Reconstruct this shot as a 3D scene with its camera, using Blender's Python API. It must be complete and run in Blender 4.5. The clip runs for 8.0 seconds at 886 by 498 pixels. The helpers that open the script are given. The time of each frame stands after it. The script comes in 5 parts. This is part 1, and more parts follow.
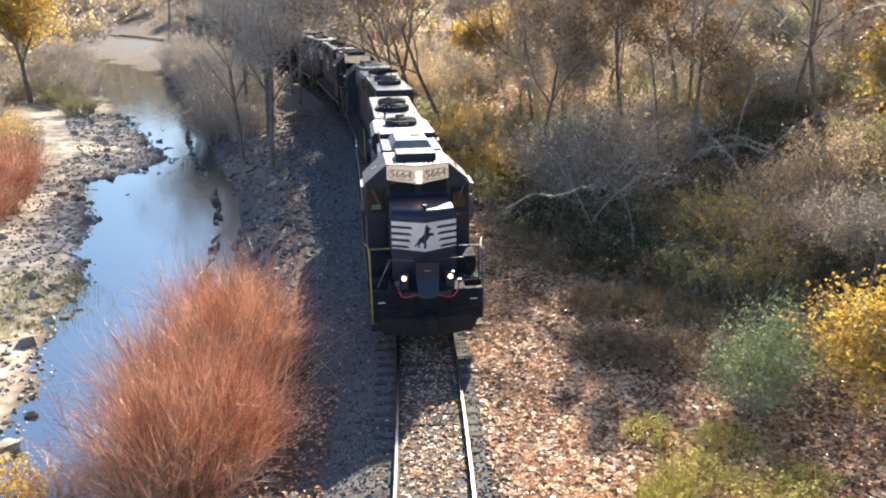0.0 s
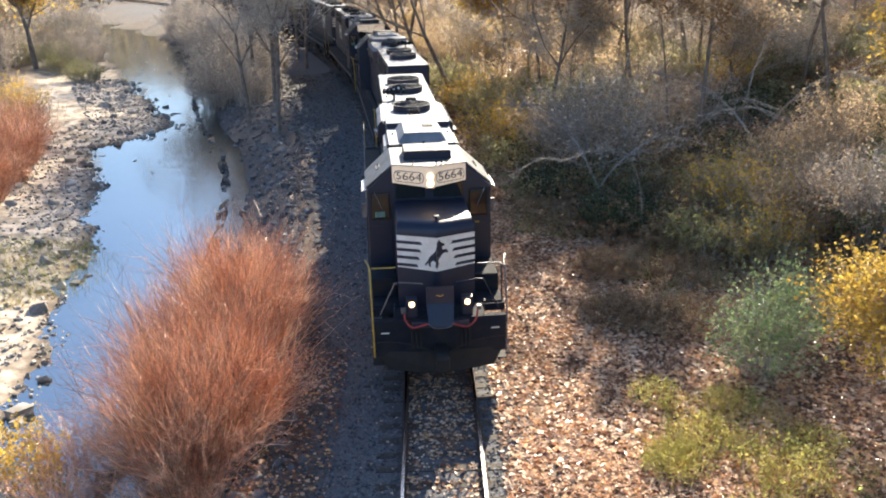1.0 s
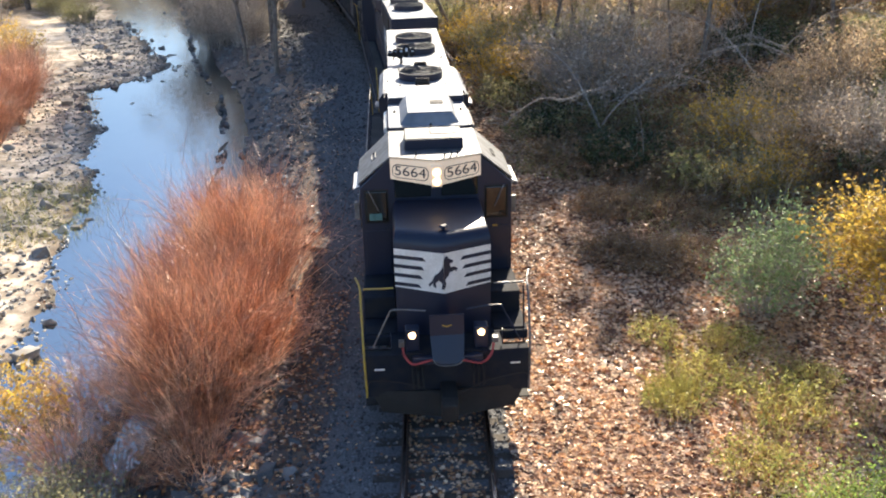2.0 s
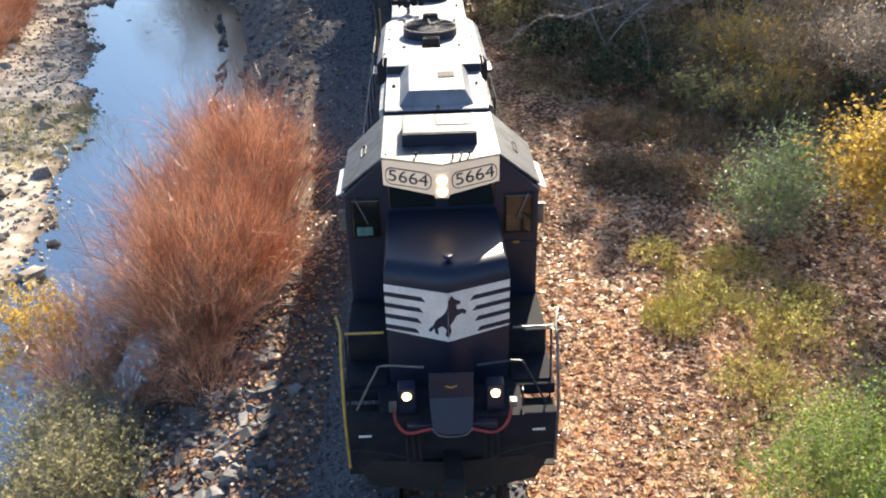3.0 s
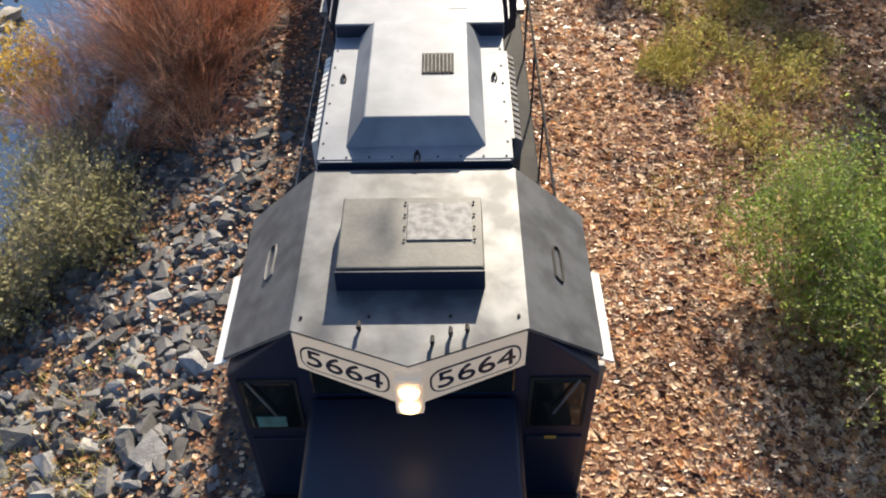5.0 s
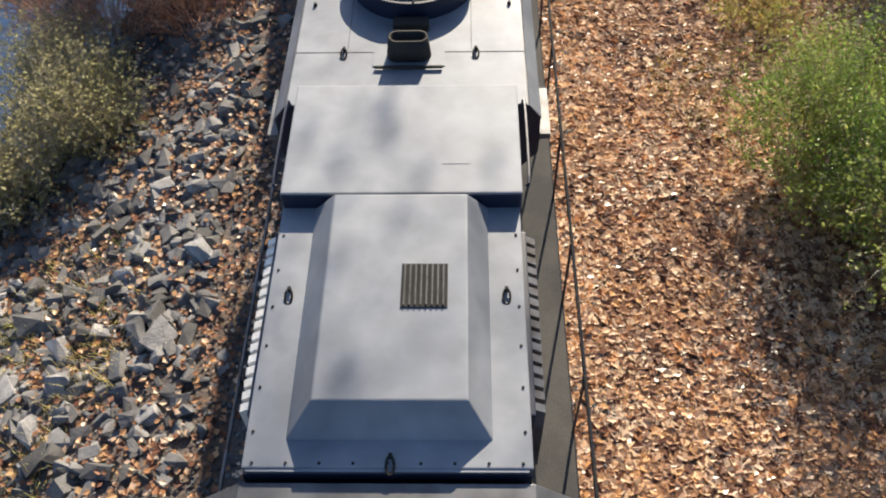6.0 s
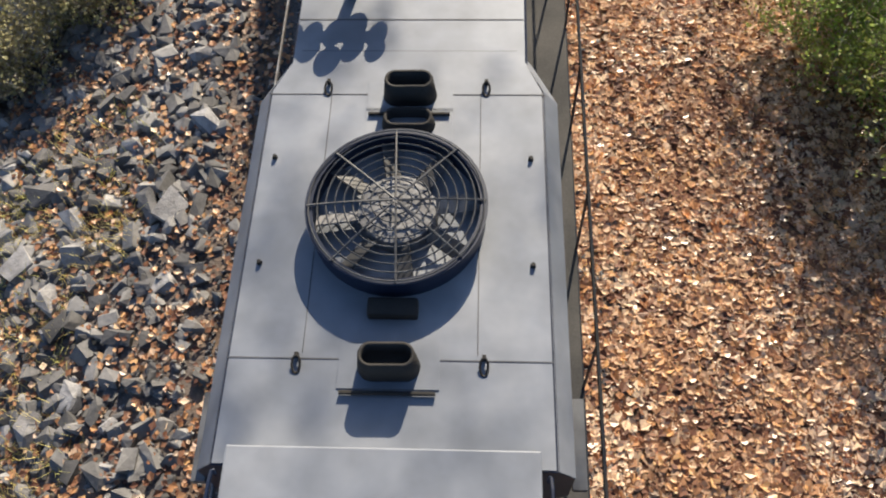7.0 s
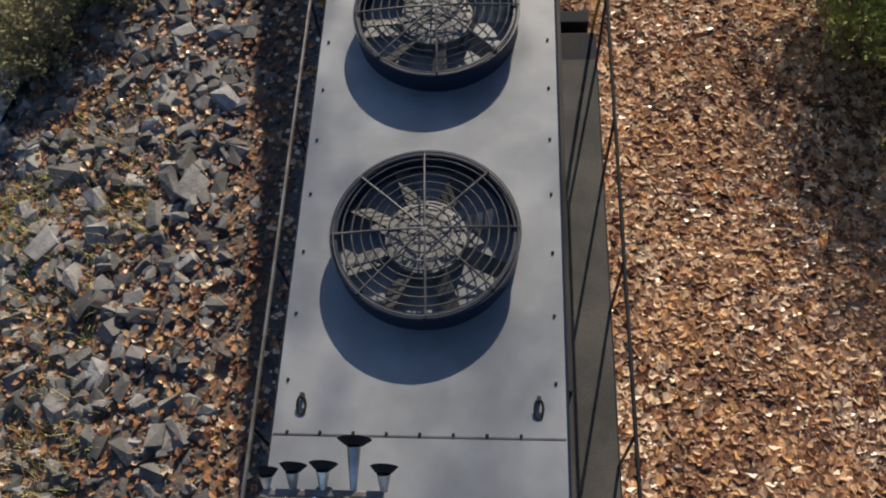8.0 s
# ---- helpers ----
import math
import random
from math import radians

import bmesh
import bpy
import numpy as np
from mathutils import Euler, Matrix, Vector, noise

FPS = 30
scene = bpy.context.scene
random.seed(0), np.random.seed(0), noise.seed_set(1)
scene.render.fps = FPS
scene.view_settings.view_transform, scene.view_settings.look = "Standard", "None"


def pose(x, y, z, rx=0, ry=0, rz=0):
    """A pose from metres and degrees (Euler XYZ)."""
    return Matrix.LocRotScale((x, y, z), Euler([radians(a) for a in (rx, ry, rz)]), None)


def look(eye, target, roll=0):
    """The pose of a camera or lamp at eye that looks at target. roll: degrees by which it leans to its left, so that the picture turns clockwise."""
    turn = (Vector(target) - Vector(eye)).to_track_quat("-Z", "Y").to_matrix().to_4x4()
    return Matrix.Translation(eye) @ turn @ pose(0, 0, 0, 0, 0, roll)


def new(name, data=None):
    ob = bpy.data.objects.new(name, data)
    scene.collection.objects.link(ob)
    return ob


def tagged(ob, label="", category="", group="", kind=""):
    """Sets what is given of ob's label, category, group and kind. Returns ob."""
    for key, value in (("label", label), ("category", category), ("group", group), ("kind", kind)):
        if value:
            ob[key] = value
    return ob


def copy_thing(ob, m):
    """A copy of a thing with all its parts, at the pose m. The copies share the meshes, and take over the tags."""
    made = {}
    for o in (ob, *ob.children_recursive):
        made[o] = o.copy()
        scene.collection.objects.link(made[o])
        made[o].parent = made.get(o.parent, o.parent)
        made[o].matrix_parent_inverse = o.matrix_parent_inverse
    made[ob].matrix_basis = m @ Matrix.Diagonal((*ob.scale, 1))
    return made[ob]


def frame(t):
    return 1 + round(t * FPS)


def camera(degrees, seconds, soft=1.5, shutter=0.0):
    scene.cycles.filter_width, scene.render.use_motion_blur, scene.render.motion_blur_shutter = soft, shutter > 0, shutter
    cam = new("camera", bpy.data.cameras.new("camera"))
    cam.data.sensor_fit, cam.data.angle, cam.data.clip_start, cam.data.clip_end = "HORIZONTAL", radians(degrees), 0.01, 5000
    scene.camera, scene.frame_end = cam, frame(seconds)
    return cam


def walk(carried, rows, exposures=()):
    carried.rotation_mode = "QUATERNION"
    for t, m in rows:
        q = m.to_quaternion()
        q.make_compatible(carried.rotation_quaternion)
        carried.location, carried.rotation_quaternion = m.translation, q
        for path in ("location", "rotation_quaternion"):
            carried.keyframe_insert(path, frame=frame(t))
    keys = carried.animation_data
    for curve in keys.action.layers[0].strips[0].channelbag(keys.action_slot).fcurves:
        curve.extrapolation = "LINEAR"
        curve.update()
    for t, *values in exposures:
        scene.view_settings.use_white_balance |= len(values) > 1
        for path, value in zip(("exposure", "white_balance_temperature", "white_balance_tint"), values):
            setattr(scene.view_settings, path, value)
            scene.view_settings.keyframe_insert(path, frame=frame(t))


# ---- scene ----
cam = camera(54.24, 8.0, soft=2.0)
EYE = (0.455, 0.0, 9.343)
# seconds, yaw, pitch, roll
ROWS = [
    (0.0, 1.02, -17.29, -0.73),
    (0.5, 1.21, -18.12, -0.88),
    (1.0, 1.60, -19.60, -1.14),
    (1.5, 1.54, -21.50, -1.43),
    (2.8, 2.20, -27.44, -1.82),
    (3.0, 2.10, -28.70, -1.65),
    (3.5, 2.19, -31.91, -1.33),
    (4.0, 2.17, -36.03, -1.06),
    (4.5, 2.36, -40.47, -1.09),
    (4.7, 1.91, -42.52, -0.87),
    (5.8, 2.53, -51.24, -1.98),
    (6.0, 2.54, -52.75, -1.94),
    (6.5, 3.58, -57.24, -2.73),
    (7.0, 4.43, -61.34, -3.78),
    (7.5, 5.64, -62.48, -5.30),
    (8.0, 7.72, -62.85, -7.34),
]
walk(cam, [(t, pose(*EYE, 90 + pitch, 0, yaw) @ pose(0, 0, 0, 0, 0, roll)) for t, yaw, pitch, roll in ROWS],
     [(0.0, 1.65), (3.0, 1.54), (4.5, 1.16), (6.0, 0.95), (7.0, 0.9), (7.5, 0.85), (8.0, 0.2)])
# leading engine: seconds, x, y, yaw of its front end on the rails
TRAIN = [
    (0.0, -0.342, 21.299, 7.47),
    (0.5, -0.235, 19.293, 6.86),
    (1.0, -0.121, 17.290, 6.57),
    (1.5, -0.014, 15.295, 5.74),
    (3.0, 0.165, 9.384, 3.35),
    (3.5, 0.175, 7.442, 2.75),
    (4.0, 0.157, 5.512, 2.11),
    (4.5, 0.137, 3.592, 1.56),
    (6.0, 0.011, -2.136, 0.27),
    (6.5, -0.057, -4.060, -0.12),
    (7.0, -0.137, -5.998, -0.63),
    (7.5, -0.153, -7.962, -0.81),
    (8.0, -0.155, -9.916, -0.83),
]
# ---------------------------------------------------------------- light
SUN_AZ, SUN_EL = 12.0, 29.5          # degrees to the right of +y, and up
world = bpy.data.worlds.new("sky")
scene.world = world
world.use_nodes = True
wn, wl = world.node_tree.nodes, world.node_tree.links
sky = wn.new("ShaderNodeTexSky")
sky.sky_type, sky.sun_disc = "NISHITA", False
sky.sun_elevation, sky.sun_rotation = radians(SUN_EL), radians(SUN_AZ)
sky.air_density, sky.dust_density, sky.ozone_density = 1.0, 1.0, 3.5
wn["Background"].inputs["Strength"].default_value = 0.09
wl.new(sky.outputs[0], wn["Background"].inputs["Color"])
sun_data = bpy.data.lights.new("sun", "SUN")
sun_data.energy, sun_data.angle, sun_data.color = 5.0, radians(0.55), (1.0, 0.87, 0.68)
sun = new("sun", sun_data)
sd = Vector((math.sin(radians(SUN_AZ)) * math.cos(radians(SUN_EL)), math.cos(radians(SUN_AZ)) * math.cos(radians(SUN_EL)), math.sin(radians(SUN_EL))))
sun.matrix_world = look(sd * 60, (0, 0, 0))


# ---------------------------------------------------------------- materials
def material(name, base, rough=0.6, metal=0.0, second=None, scale=6.0, fine=60.0, bump=0.15, rvar=0.1, spec=0.5, island=0.0, obj=0.0, translucent=0.0, coords="Object", detail=4.0, mix=(0.4, 0.62)):
    """A surface with two scales of colour variation, roughness variation and fine relief."""
    m = bpy.data.materials.new(name)
    m.use_nodes = True
    n, l = m.node_tree.nodes, m.node_tree.links
    b = n["Principled BSDF"]
    tc = n.new("ShaderNodeTexCoord")
    big = n.new("ShaderNodeTexNoise")
    big.inputs["Scale"].default_value, big.inputs["Detail"].default_value = scale, detail
    small = n.new("ShaderNodeTexNoise")
    small.inputs["Scale"].default_value, small.inputs["Detail"].default_value = fine, 3.0
    l.new(tc.outputs[coords], big.inputs["Vector"])
    l.new(tc.outputs[coords], small.inputs["Vector"])
    second = second or tuple(c * 0.6 for c in base)
    ramp = n.new("ShaderNodeMapRange")
    ramp.inputs["From Min"].default_value, ramp.inputs["From Max"].default_value = mix
    l.new(big.outputs["Fac"], ramp.inputs["Value"])
    mixc = n.new("ShaderNodeMix")
    mixc.data_type = "RGBA"
    mixc.inputs["A"].default_value, mixc.inputs["B"].default_value = (*base, 1), (*second, 1)
    l.new(ramp.outputs["Result"], mixc.inputs["Factor"])
    hsv = n.new("ShaderNodeHueSaturation")
    l.new(mixc.outputs["Result"], hsv.inputs["Color"])
    val = n.new("ShaderNodeMapRange")
    val.inputs["To Min"].default_value, val.inputs["To Max"].default_value = 0.7, 1.3
    l.new(small.outputs["Fac"], val.inputs["Value"])
    last = val.outputs["Result"]
    for amount, node, out in ((island, "ShaderNodeNewGeometry", "Random Per Island"), (obj, "ShaderNodeObjectInfo", "Random")):
        if amount:
            g = n.new(node)
            mr = n.new("ShaderNodeMapRange")
            mr.inputs["To Min"].default_value, mr.inputs["To Max"].default_value = 1 - amount, 1 + amount
            l.new(g.outputs[out], mr.inputs["Value"])
            mu = n.new("ShaderNodeMath")
            mu.operation = "MULTIPLY"
            l.new(last, mu.inputs[0])
            l.new(mr.outputs["Result"], mu.inputs[1])
            last = mu.outputs[0]
            hs = n.new("ShaderNodeMath")
            hs.operation = "MULTIPLY_ADD"
            hs.inputs[1].default_value, hs.inputs[2].default_value = 0.05 * amount, 0.5 - 0.025 * amount
            l.new(g.outputs[out], hs.inputs[0])
            l.new(hs.outputs[0], hsv.inputs["Hue"])
    l.new(last, hsv.inputs["Value"])
    l.new(hsv.outputs["Color"], b.inputs["Base Color"])
    rr = n.new("ShaderNodeMapRange")
    rr.inputs["To Min"].default_value, rr.inputs["To Max"].default_value = max(0.02, rough - rvar), min(1.0, rough + rvar)
    l.new(big.outputs["Fac"], rr.inputs["Value"])
    l.new(rr.outputs["Result"], b.inputs["Roughness"])
    b.inputs["Metallic"].default_value = metal
    b.inputs["Specular IOR Level"].default_value = spec
    if bump:
        bp = n.new("ShaderNodeBump")
        bp.inputs["Strength"].default_value, bp.inputs["Distance"].default_value = bump, 0.02
        l.new(small.outputs["Fac"], bp.inputs["Height"])
        l.new(bp.outputs["Normal"], b.inputs["Normal"])
    if translucent:
        tr = n.new("ShaderNodeBsdfTranslucent")
        l.new(hsv.outputs["Color"], tr.inputs["Color"])
        ms = n.new("ShaderNodeMixShader")
        ms.inputs["Fac"].default_value = translucent
        l.new(b.outputs["BSDF"], ms.inputs[1])
        l.new(tr.outputs["BSDF"], ms.inputs[2])
        l.new(ms.outputs["Shader"], n["Material Output"].inputs["Surface"])
    return m


def glow(name, colour, strength):
    m = bpy.data.materials.new(name)
    m.use_nodes = True
    b = m.node_tree.nodes["Principled BSDF"]
    b.inputs["Base Color"].default_value = (*colour, 1)
    b.inputs["Emission Color"].default_value = (*colour, 1)
    b.inputs["Emission Strength"].default_value = strength
    return m


BLACK = material("engine_black_paint", (0.005, 0.012, 0.034), 0.44, second=(0.006, 0.012, 0.032), scale=1.5, fine=40, bump=0.02, rvar=0.08, spec=0.55)
ROOF = material("dusty_roof_paint", (0.165, 0.182, 0.212), 0.58, 0.15, second=(0.26, 0.276, 0.304), scale=1.1, fine=4, bump=0.0, rvar=0.22, spec=0.4)
ROOF_SIDE = material("cab_roof_paint", (0.135, 0.141, 0.150), 0.54, 0.4, second=(0.075, 0.078, 0.084), scale=3.5, fine=6, bump=0.0, rvar=0.1, spec=0.8)
GRIME = material("underframe_grime", (0.012, 0.011, 0.010), 0.8, second=(0.022, 0.019, 0.016), scale=3, fine=50, bump=0.2)
WHITE = material("white_paint", (0.80, 0.785, 0.75), 0.45, second=(0.70, 0.68, 0.63), scale=3, fine=40, bump=0.02)
YELLOW = material("safety_yellow_paint", (0.50, 0.33, 0.05), 0.5, second=(0.38, 0.26, 0.06), scale=6, bump=0.03)
DECK = material("anti_slip_deck_paint", (0.010, 0.013, 0.022), 0.85, second=(0.022, 0.022, 0.024), scale=3, fine=60, bump=0.15, spec=0.25)
STEEL = material("worn_grey_steel", (0.20, 0.20, 0.21), 0.5, 0.5, second=(0.12, 0.11, 0.10), scale=5, bump=0.05)
BLADE = material("dark_fan_blade", (0.075, 0.075, 0.078), 0.6, 0.1, second=(0.035, 0.035, 0.036), scale=5, fine=90, bump=0.05)
FANGREY = material("fan_blade_metal", (0.20, 0.20, 0.205), 0.6, 0.1, second=(0.11, 0.11, 0.115), scale=14, fine=90, bump=0.1)
SEAM = material("panel_seam_shadow", (0.05, 0.052, 0.058), 0.7, second=(0.09, 0.092, 0.098), scale=4, bump=0.0)
TREAD = material("dusty_walkway_tread", (0.05, 0.05, 0.05), 0.85, second=(0.085, 0.082, 0.078), scale=1.5, fine=50, bump=0.1, spec=0.2)
COOLER = material("grimy_cooler_paint", (0.06, 0.06, 0.058), 0.5, second=(0.10, 0.098, 0.09), scale=5, fine=30, bump=0.05, rvar=0.15)
WIRE = material("guard_wire_paint", (0.045, 0.045, 0.047), 0.6, second=(0.09, 0.09, 0.09), scale=8, bump=0.0)
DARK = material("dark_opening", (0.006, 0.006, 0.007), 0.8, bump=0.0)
RED = material("red_rubber_hose", (0.36, 0.05, 0.05), 0.6, bump=0.05)
GLASS = material("dark_cab_glass", (0.010, 0.013, 0.013), 0.06, bump=0.0, rvar=0.02)
LAMP = glow("headlight_glow", (1.0, 0.66, 0.32), 2.0)
CHROME = material("polished_horn_metal", (0.72, 0.72, 0.72), 0.32, 0.9, bump=0.0)
LAMP_HALO = material("chrome_reflector", (0.6, 0.55, 0.45), 0.25, 0.8, bump=0.0)
# Lit number glass; also lends its glow to unlit board bodies and headlight housing.
CREAM_GLOW = glow("number_glass", (0.70, 0.56, 0.42), 0.16)
RAILTOP = material("polished_rail_head", (0.55, 0.55, 0.56), 0.22, 1.0, second=(0.42, 0.40, 0.38), scale=3, bump=0.0)
RUST = material("rusty_rail_web", (0.085, 0.05, 0.035), 0.85, second=(0.05, 0.035, 0.03), scale=8, bump=0.2)
TIE = material("weathered_tie_timber", (0.085, 0.07, 0.055), 0.9, second=(0.05, 0.042, 0.036), scale=4, fine=45, bump=0.4, obj=0.25)
BALLAST = material("ballast_stone", (0.145, 0.147, 0.155), 0.8, second=(0.075, 0.077, 0.085), scale=3, fine=30, bump=0.2, island=0.65)
RIPRAP = material("grey_riprap_stone", (0.25, 0.244, 0.242), 0.75, second=(0.10, 0.099, 0.105), scale=1.6, fine=18, bump=0.6, obj=0.6)
# Darker copy of the riprap stone, with the bank's shade put into its colour.
RIPRAP_J = material("grey_riprap_stone_shaded", (0.185, 0.18, 0.176), 0.78, second=(0.085, 0.084, 0.087), scale=1.3, fine=18, bump=0.5, island=0.55)
PEBBLE = material("river_pebble", (0.42, 0.385, 0.34), 0.8, second=(0.24, 0.22, 0.19), scale=2, fine=20, bump=0.2, island=0.5)
LITTER = material("fallen_leaf", (0.49, 0.235, 0.115), 0.42, second=(0.62, 0.36, 0.19), scale=1.2, fine=25, bump=0.1, spec=0.45, island=0.55, translucent=0.4)
LITTER_DARK = material("dark_fallen_leaf", (0.17, 0.075, 0.042), 0.7, second=(0.26, 0.12, 0.065), scale=1.2, fine=25, bump=0.1, island=0.5, translucent=0.2)
LITTER_PALE = material("pale_fallen_leaf", (0.86, 0.67, 0.49), 0.32, second=(0.72, 0.48, 0.30), scale=1.2, fine=25, bump=0.1, spec=0.6, island=0.32, translucent=0.4)
BARK = material("grey_bark", (0.24, 0.205, 0.17), 0.9, second=(0.14, 0.115, 0.095), scale=3, fine=40, bump=0.5)
TWIG = material("bare_grey_twig", (0.50, 0.455, 0.40), 0.7, second=(0.33, 0.29, 0.245), scale=0.8, fine=20, bump=0.0, island=0.45)
REDTWIG = material("red_osier_twig", (0.55, 0.25, 0.14), 0.40, second=(0.82, 0.58, 0.42), scale=0.9, fine=12, bump=0.0, island=0.7, translucent=0.2)
GREENLEAF = material("green_leaf", (0.22, 0.33, 0.065), 0.45, second=(0.42, 0.46, 0.13), scale=0.9, fine=10, bump=0.0, island=0.5, translucent=0.55)
DARKLEAF = material("dark_evergreen_leaf", (0.055, 0.085, 0.035), 0.8, second=(0.09, 0.10, 0.04), scale=0.9, fine=10, bump=0.0, island=0.45, translucent=0.25)
DULLLEAF = material("dull_olive_leaf", (0.38, 0.34, 0.18), 0.6, second=(0.27, 0.27, 0.12), scale=0.8, fine=10, bump=0.0, island=0.45, translucent=0.55)
YELLOWLEAF = material("yellow_autumn_leaf", (0.68, 0.45, 0.085), 0.55, second=(0.50, 0.36, 0.08), scale=0.6, fine=10, bump=0.0, island=0.4, translucent=0.5)
TANLEAF = material("tan_dry_leaf", (0.62, 0.48, 0.33), 0.7, second=(0.46, 0.34, 0.20), scale=0.6, fine=10, bump=0.0, island=0.45, translucent=0.6)
TWIGLEAF = material("grey_withered_leaf", (0.56, 0.49, 0.41), 0.75, second=(0.40, 0.33, 0.27), scale=0.6, fine=10, bump=0.0, island=0.5, translucent=0.55)
OAKLEAF = material("brown_oak_leaf", (0.34, 0.22, 0.11), 0.7, second=(0.24, 0.14, 0.07), scale=0.6, fine=10, bump=0.0, island=0.45, translucent=0.25)
FERNLEAF = material("grey_green_leaf", (0.23, 0.32, 0.13), 0.5, second=(0.38, 0.44, 0.22), scale=0.9, fine=10, bump=0.0, island=0.5, translucent=0.4)
HERB = material("yellow_green_herb_leaf", (0.62, 0.54, 0.18), 0.6, second=(0.46, 0.46, 0.14), scale=0.8, fine=10, bump=0.0, island=0.4, translucent=0.45)
GRASS = material("dry_grass_blade", (0.66, 0.56, 0.24), 0.7, second=(0.46, 0.47, 0.16), scale=0.7, fine=8, bump=0.0, island=0.4, translucent=0.4)


def ground_material():
    """Soil and leaf mould beside the track, grey gravel on the bank, sand by the stream, by place."""
    m = bpy.data.materials.new("ground_soil_and_gravel")
    m.use_nodes = True
    n, l = m.node_tree.nodes, m.node_tree.links
    b = n["Principled BSDF"]
    b.inputs["Roughness"].default_value = 0.95
    tc = n.new("ShaderNodeTexCoord")
    att = n.new("ShaderNodeVertexColor")
    att.layer_name = "zone"
    sep = n.new("ShaderNodeSeparateColor")
    l.new(att.outputs["Color"], sep.inputs["Color"])

    def two(a, bcol, scale, lo=0.4, hi=0.6):
        t = n.new("ShaderNodeTexNoise")
        t.inputs["Scale"].default_value, t.inputs["Detail"].default_value, t.inputs["Roughness"].default_value = scale, 6, 0.65
        l.new(tc.outputs["Object"], t.inputs["Vector"])
        r = n.new("ShaderNodeMapRange")
        r.inputs["From Min"].default_value, r.inputs["From Max"].default_value = lo, hi
        l.new(t.outputs["Fac"], r.inputs["Value"])
        x = n.new("ShaderNodeMix")
        x.data_type = "RGBA"
        x.inputs["A"].default_value, x.inputs["B"].default_value = (*a, 1), (*bcol, 1)
        l.new(r.outputs["Result"], x.inputs["Factor"])
        return x.outputs["Result"]

    def over(a, c, fac):
        x = n.new("ShaderNodeMix")
        x.data_type = "RGBA"
        l.new(a, x.inputs["A"])
        l.new(c, x.inputs["B"])
        l.new(fac, x.inputs["Factor"])
        return x.outputs["Result"]
    soil = two((0.085, 0.055, 0.038), (0.20, 0.135, 0.088), 4.0)
    gravel = two((0.075, 0.078, 0.085), (0.15, 0.15, 0.155), 26.0)
    sand = two((0.60, 0.51, 0.41), (0.27, 0.22, 0.165), 1.3, 0.43, 0.57)
    bed = two((0.05, 0.05, 0.04), (0.11, 0.10, 0.075), 3.0)
    col = over(over(over(soil, gravel, sep.outputs["Red"]), sand, sep.outputs["Green"]), bed, sep.outputs["Blue"])
    l.new(col, b.inputs["Base Color"])
    t = n.new("ShaderNodeTexNoise")
    t.inputs["Scale"].default_value, t.inputs["Detail"].default_value = 18.0, 6
    l.new(tc.outputs["Object"], t.inputs["Vector"])
    bp = n.new("ShaderNodeBump")
    bp.inputs["Strength"].default_value, bp.inputs["Distance"].default_value = 0.6, 0.05
    l.new(t.outputs["Fac"], bp.inputs["Height"])
    l.new(bp.outputs["Normal"], b.inputs["Normal"])
    return m


def water_material():
    m = bpy.data.materials.new("stream_water")
    m.use_nodes = True
    n, l = m.node_tree.nodes, m.node_tree.links
    b = n["Principled BSDF"]
    b.inputs["Base Color"].default_value = (0.018, 0.022, 0.022, 1)
    b.inputs["Roughness"].default_value = 0.06
    b.inputs["IOR"].default_value = 2.5
    b.inputs["Specular IOR Level"].default_value = 1.0
    b.inputs["Specular Tint"].default_value = (0.80, 0.91, 1.0, 1)
    tc = n.new("ShaderNodeTexCoord")
    mp = n.new("ShaderNodeMapping")
    mp.inputs["Scale"].default_value = (1.0, 0.6, 1.0)
    l.new(tc.outputs["Object"], mp.inputs["Vector"])
    heights = []
    for sc, dist in ((2.2, 0.02), (9.0, 0.008)):
        t = n.new("ShaderNodeTexNoise")
        t.inputs["Scale"].default_value, t.inputs["Detail"].default_value = sc, 3
        l.new(mp.outputs["Vector"], t.inputs["Vector"])
        bp = n.new("ShaderNodeBump")
        bp.inputs["Strength"].default_value, bp.inputs["Distance"].default_value = 0.35, dist
        l.new(t.outputs["Fac"], bp.inputs["Height"])
        if heights:
            l.new(heights[-1], bp.inputs["Normal"])
        heights.append(bp.outputs["Normal"])
    l.new(heights[-1], b.inputs["Normal"])
    return m


# ---------------------------------------------------------------- mesh helpers
def link(name, me, mat, parent=None, label="", smooth=False):
    me.materials.append(mat)
    ob = new(name, me)
    if parent is not None:
        ob.parent = parent
    if label:
        ob["label"] = label
    if smooth:
        for p in me.polygons:
            p.use_smooth = True
    return ob


def part(name, bm, mat, parent=None, label="", smooth=False):
    bmesh.ops.recalc_face_normals(bm, faces=bm.faces)
    me = bpy.data.meshes.new(name)
    bm.to_mesh(me)
    bm.free()
    return link(name, me, mat, parent, label, smooth)


def array_mesh(name, verts, faces):
    """A mesh from arrays: verts (n, 3), faces (m, k)."""
    me = bpy.data.meshes.new(name)
    verts, faces = np.asarray(verts, np.float32), np.asarray(faces, np.int32)
    k = faces.shape[1]
    me.vertices.add(len(verts))
    me.vertices.foreach_set("co", verts.ravel())
    me.loops.add(faces.size)
    me.loops.foreach_set("vertex_index", faces.ravel())
    me.polygons.add(len(faces))
    me.polygons.foreach_set("loop_start", np.arange(0, faces.size, k, dtype=np.int32))
    me.update(calc_edges=True)
    me.shade_flat()
    return me


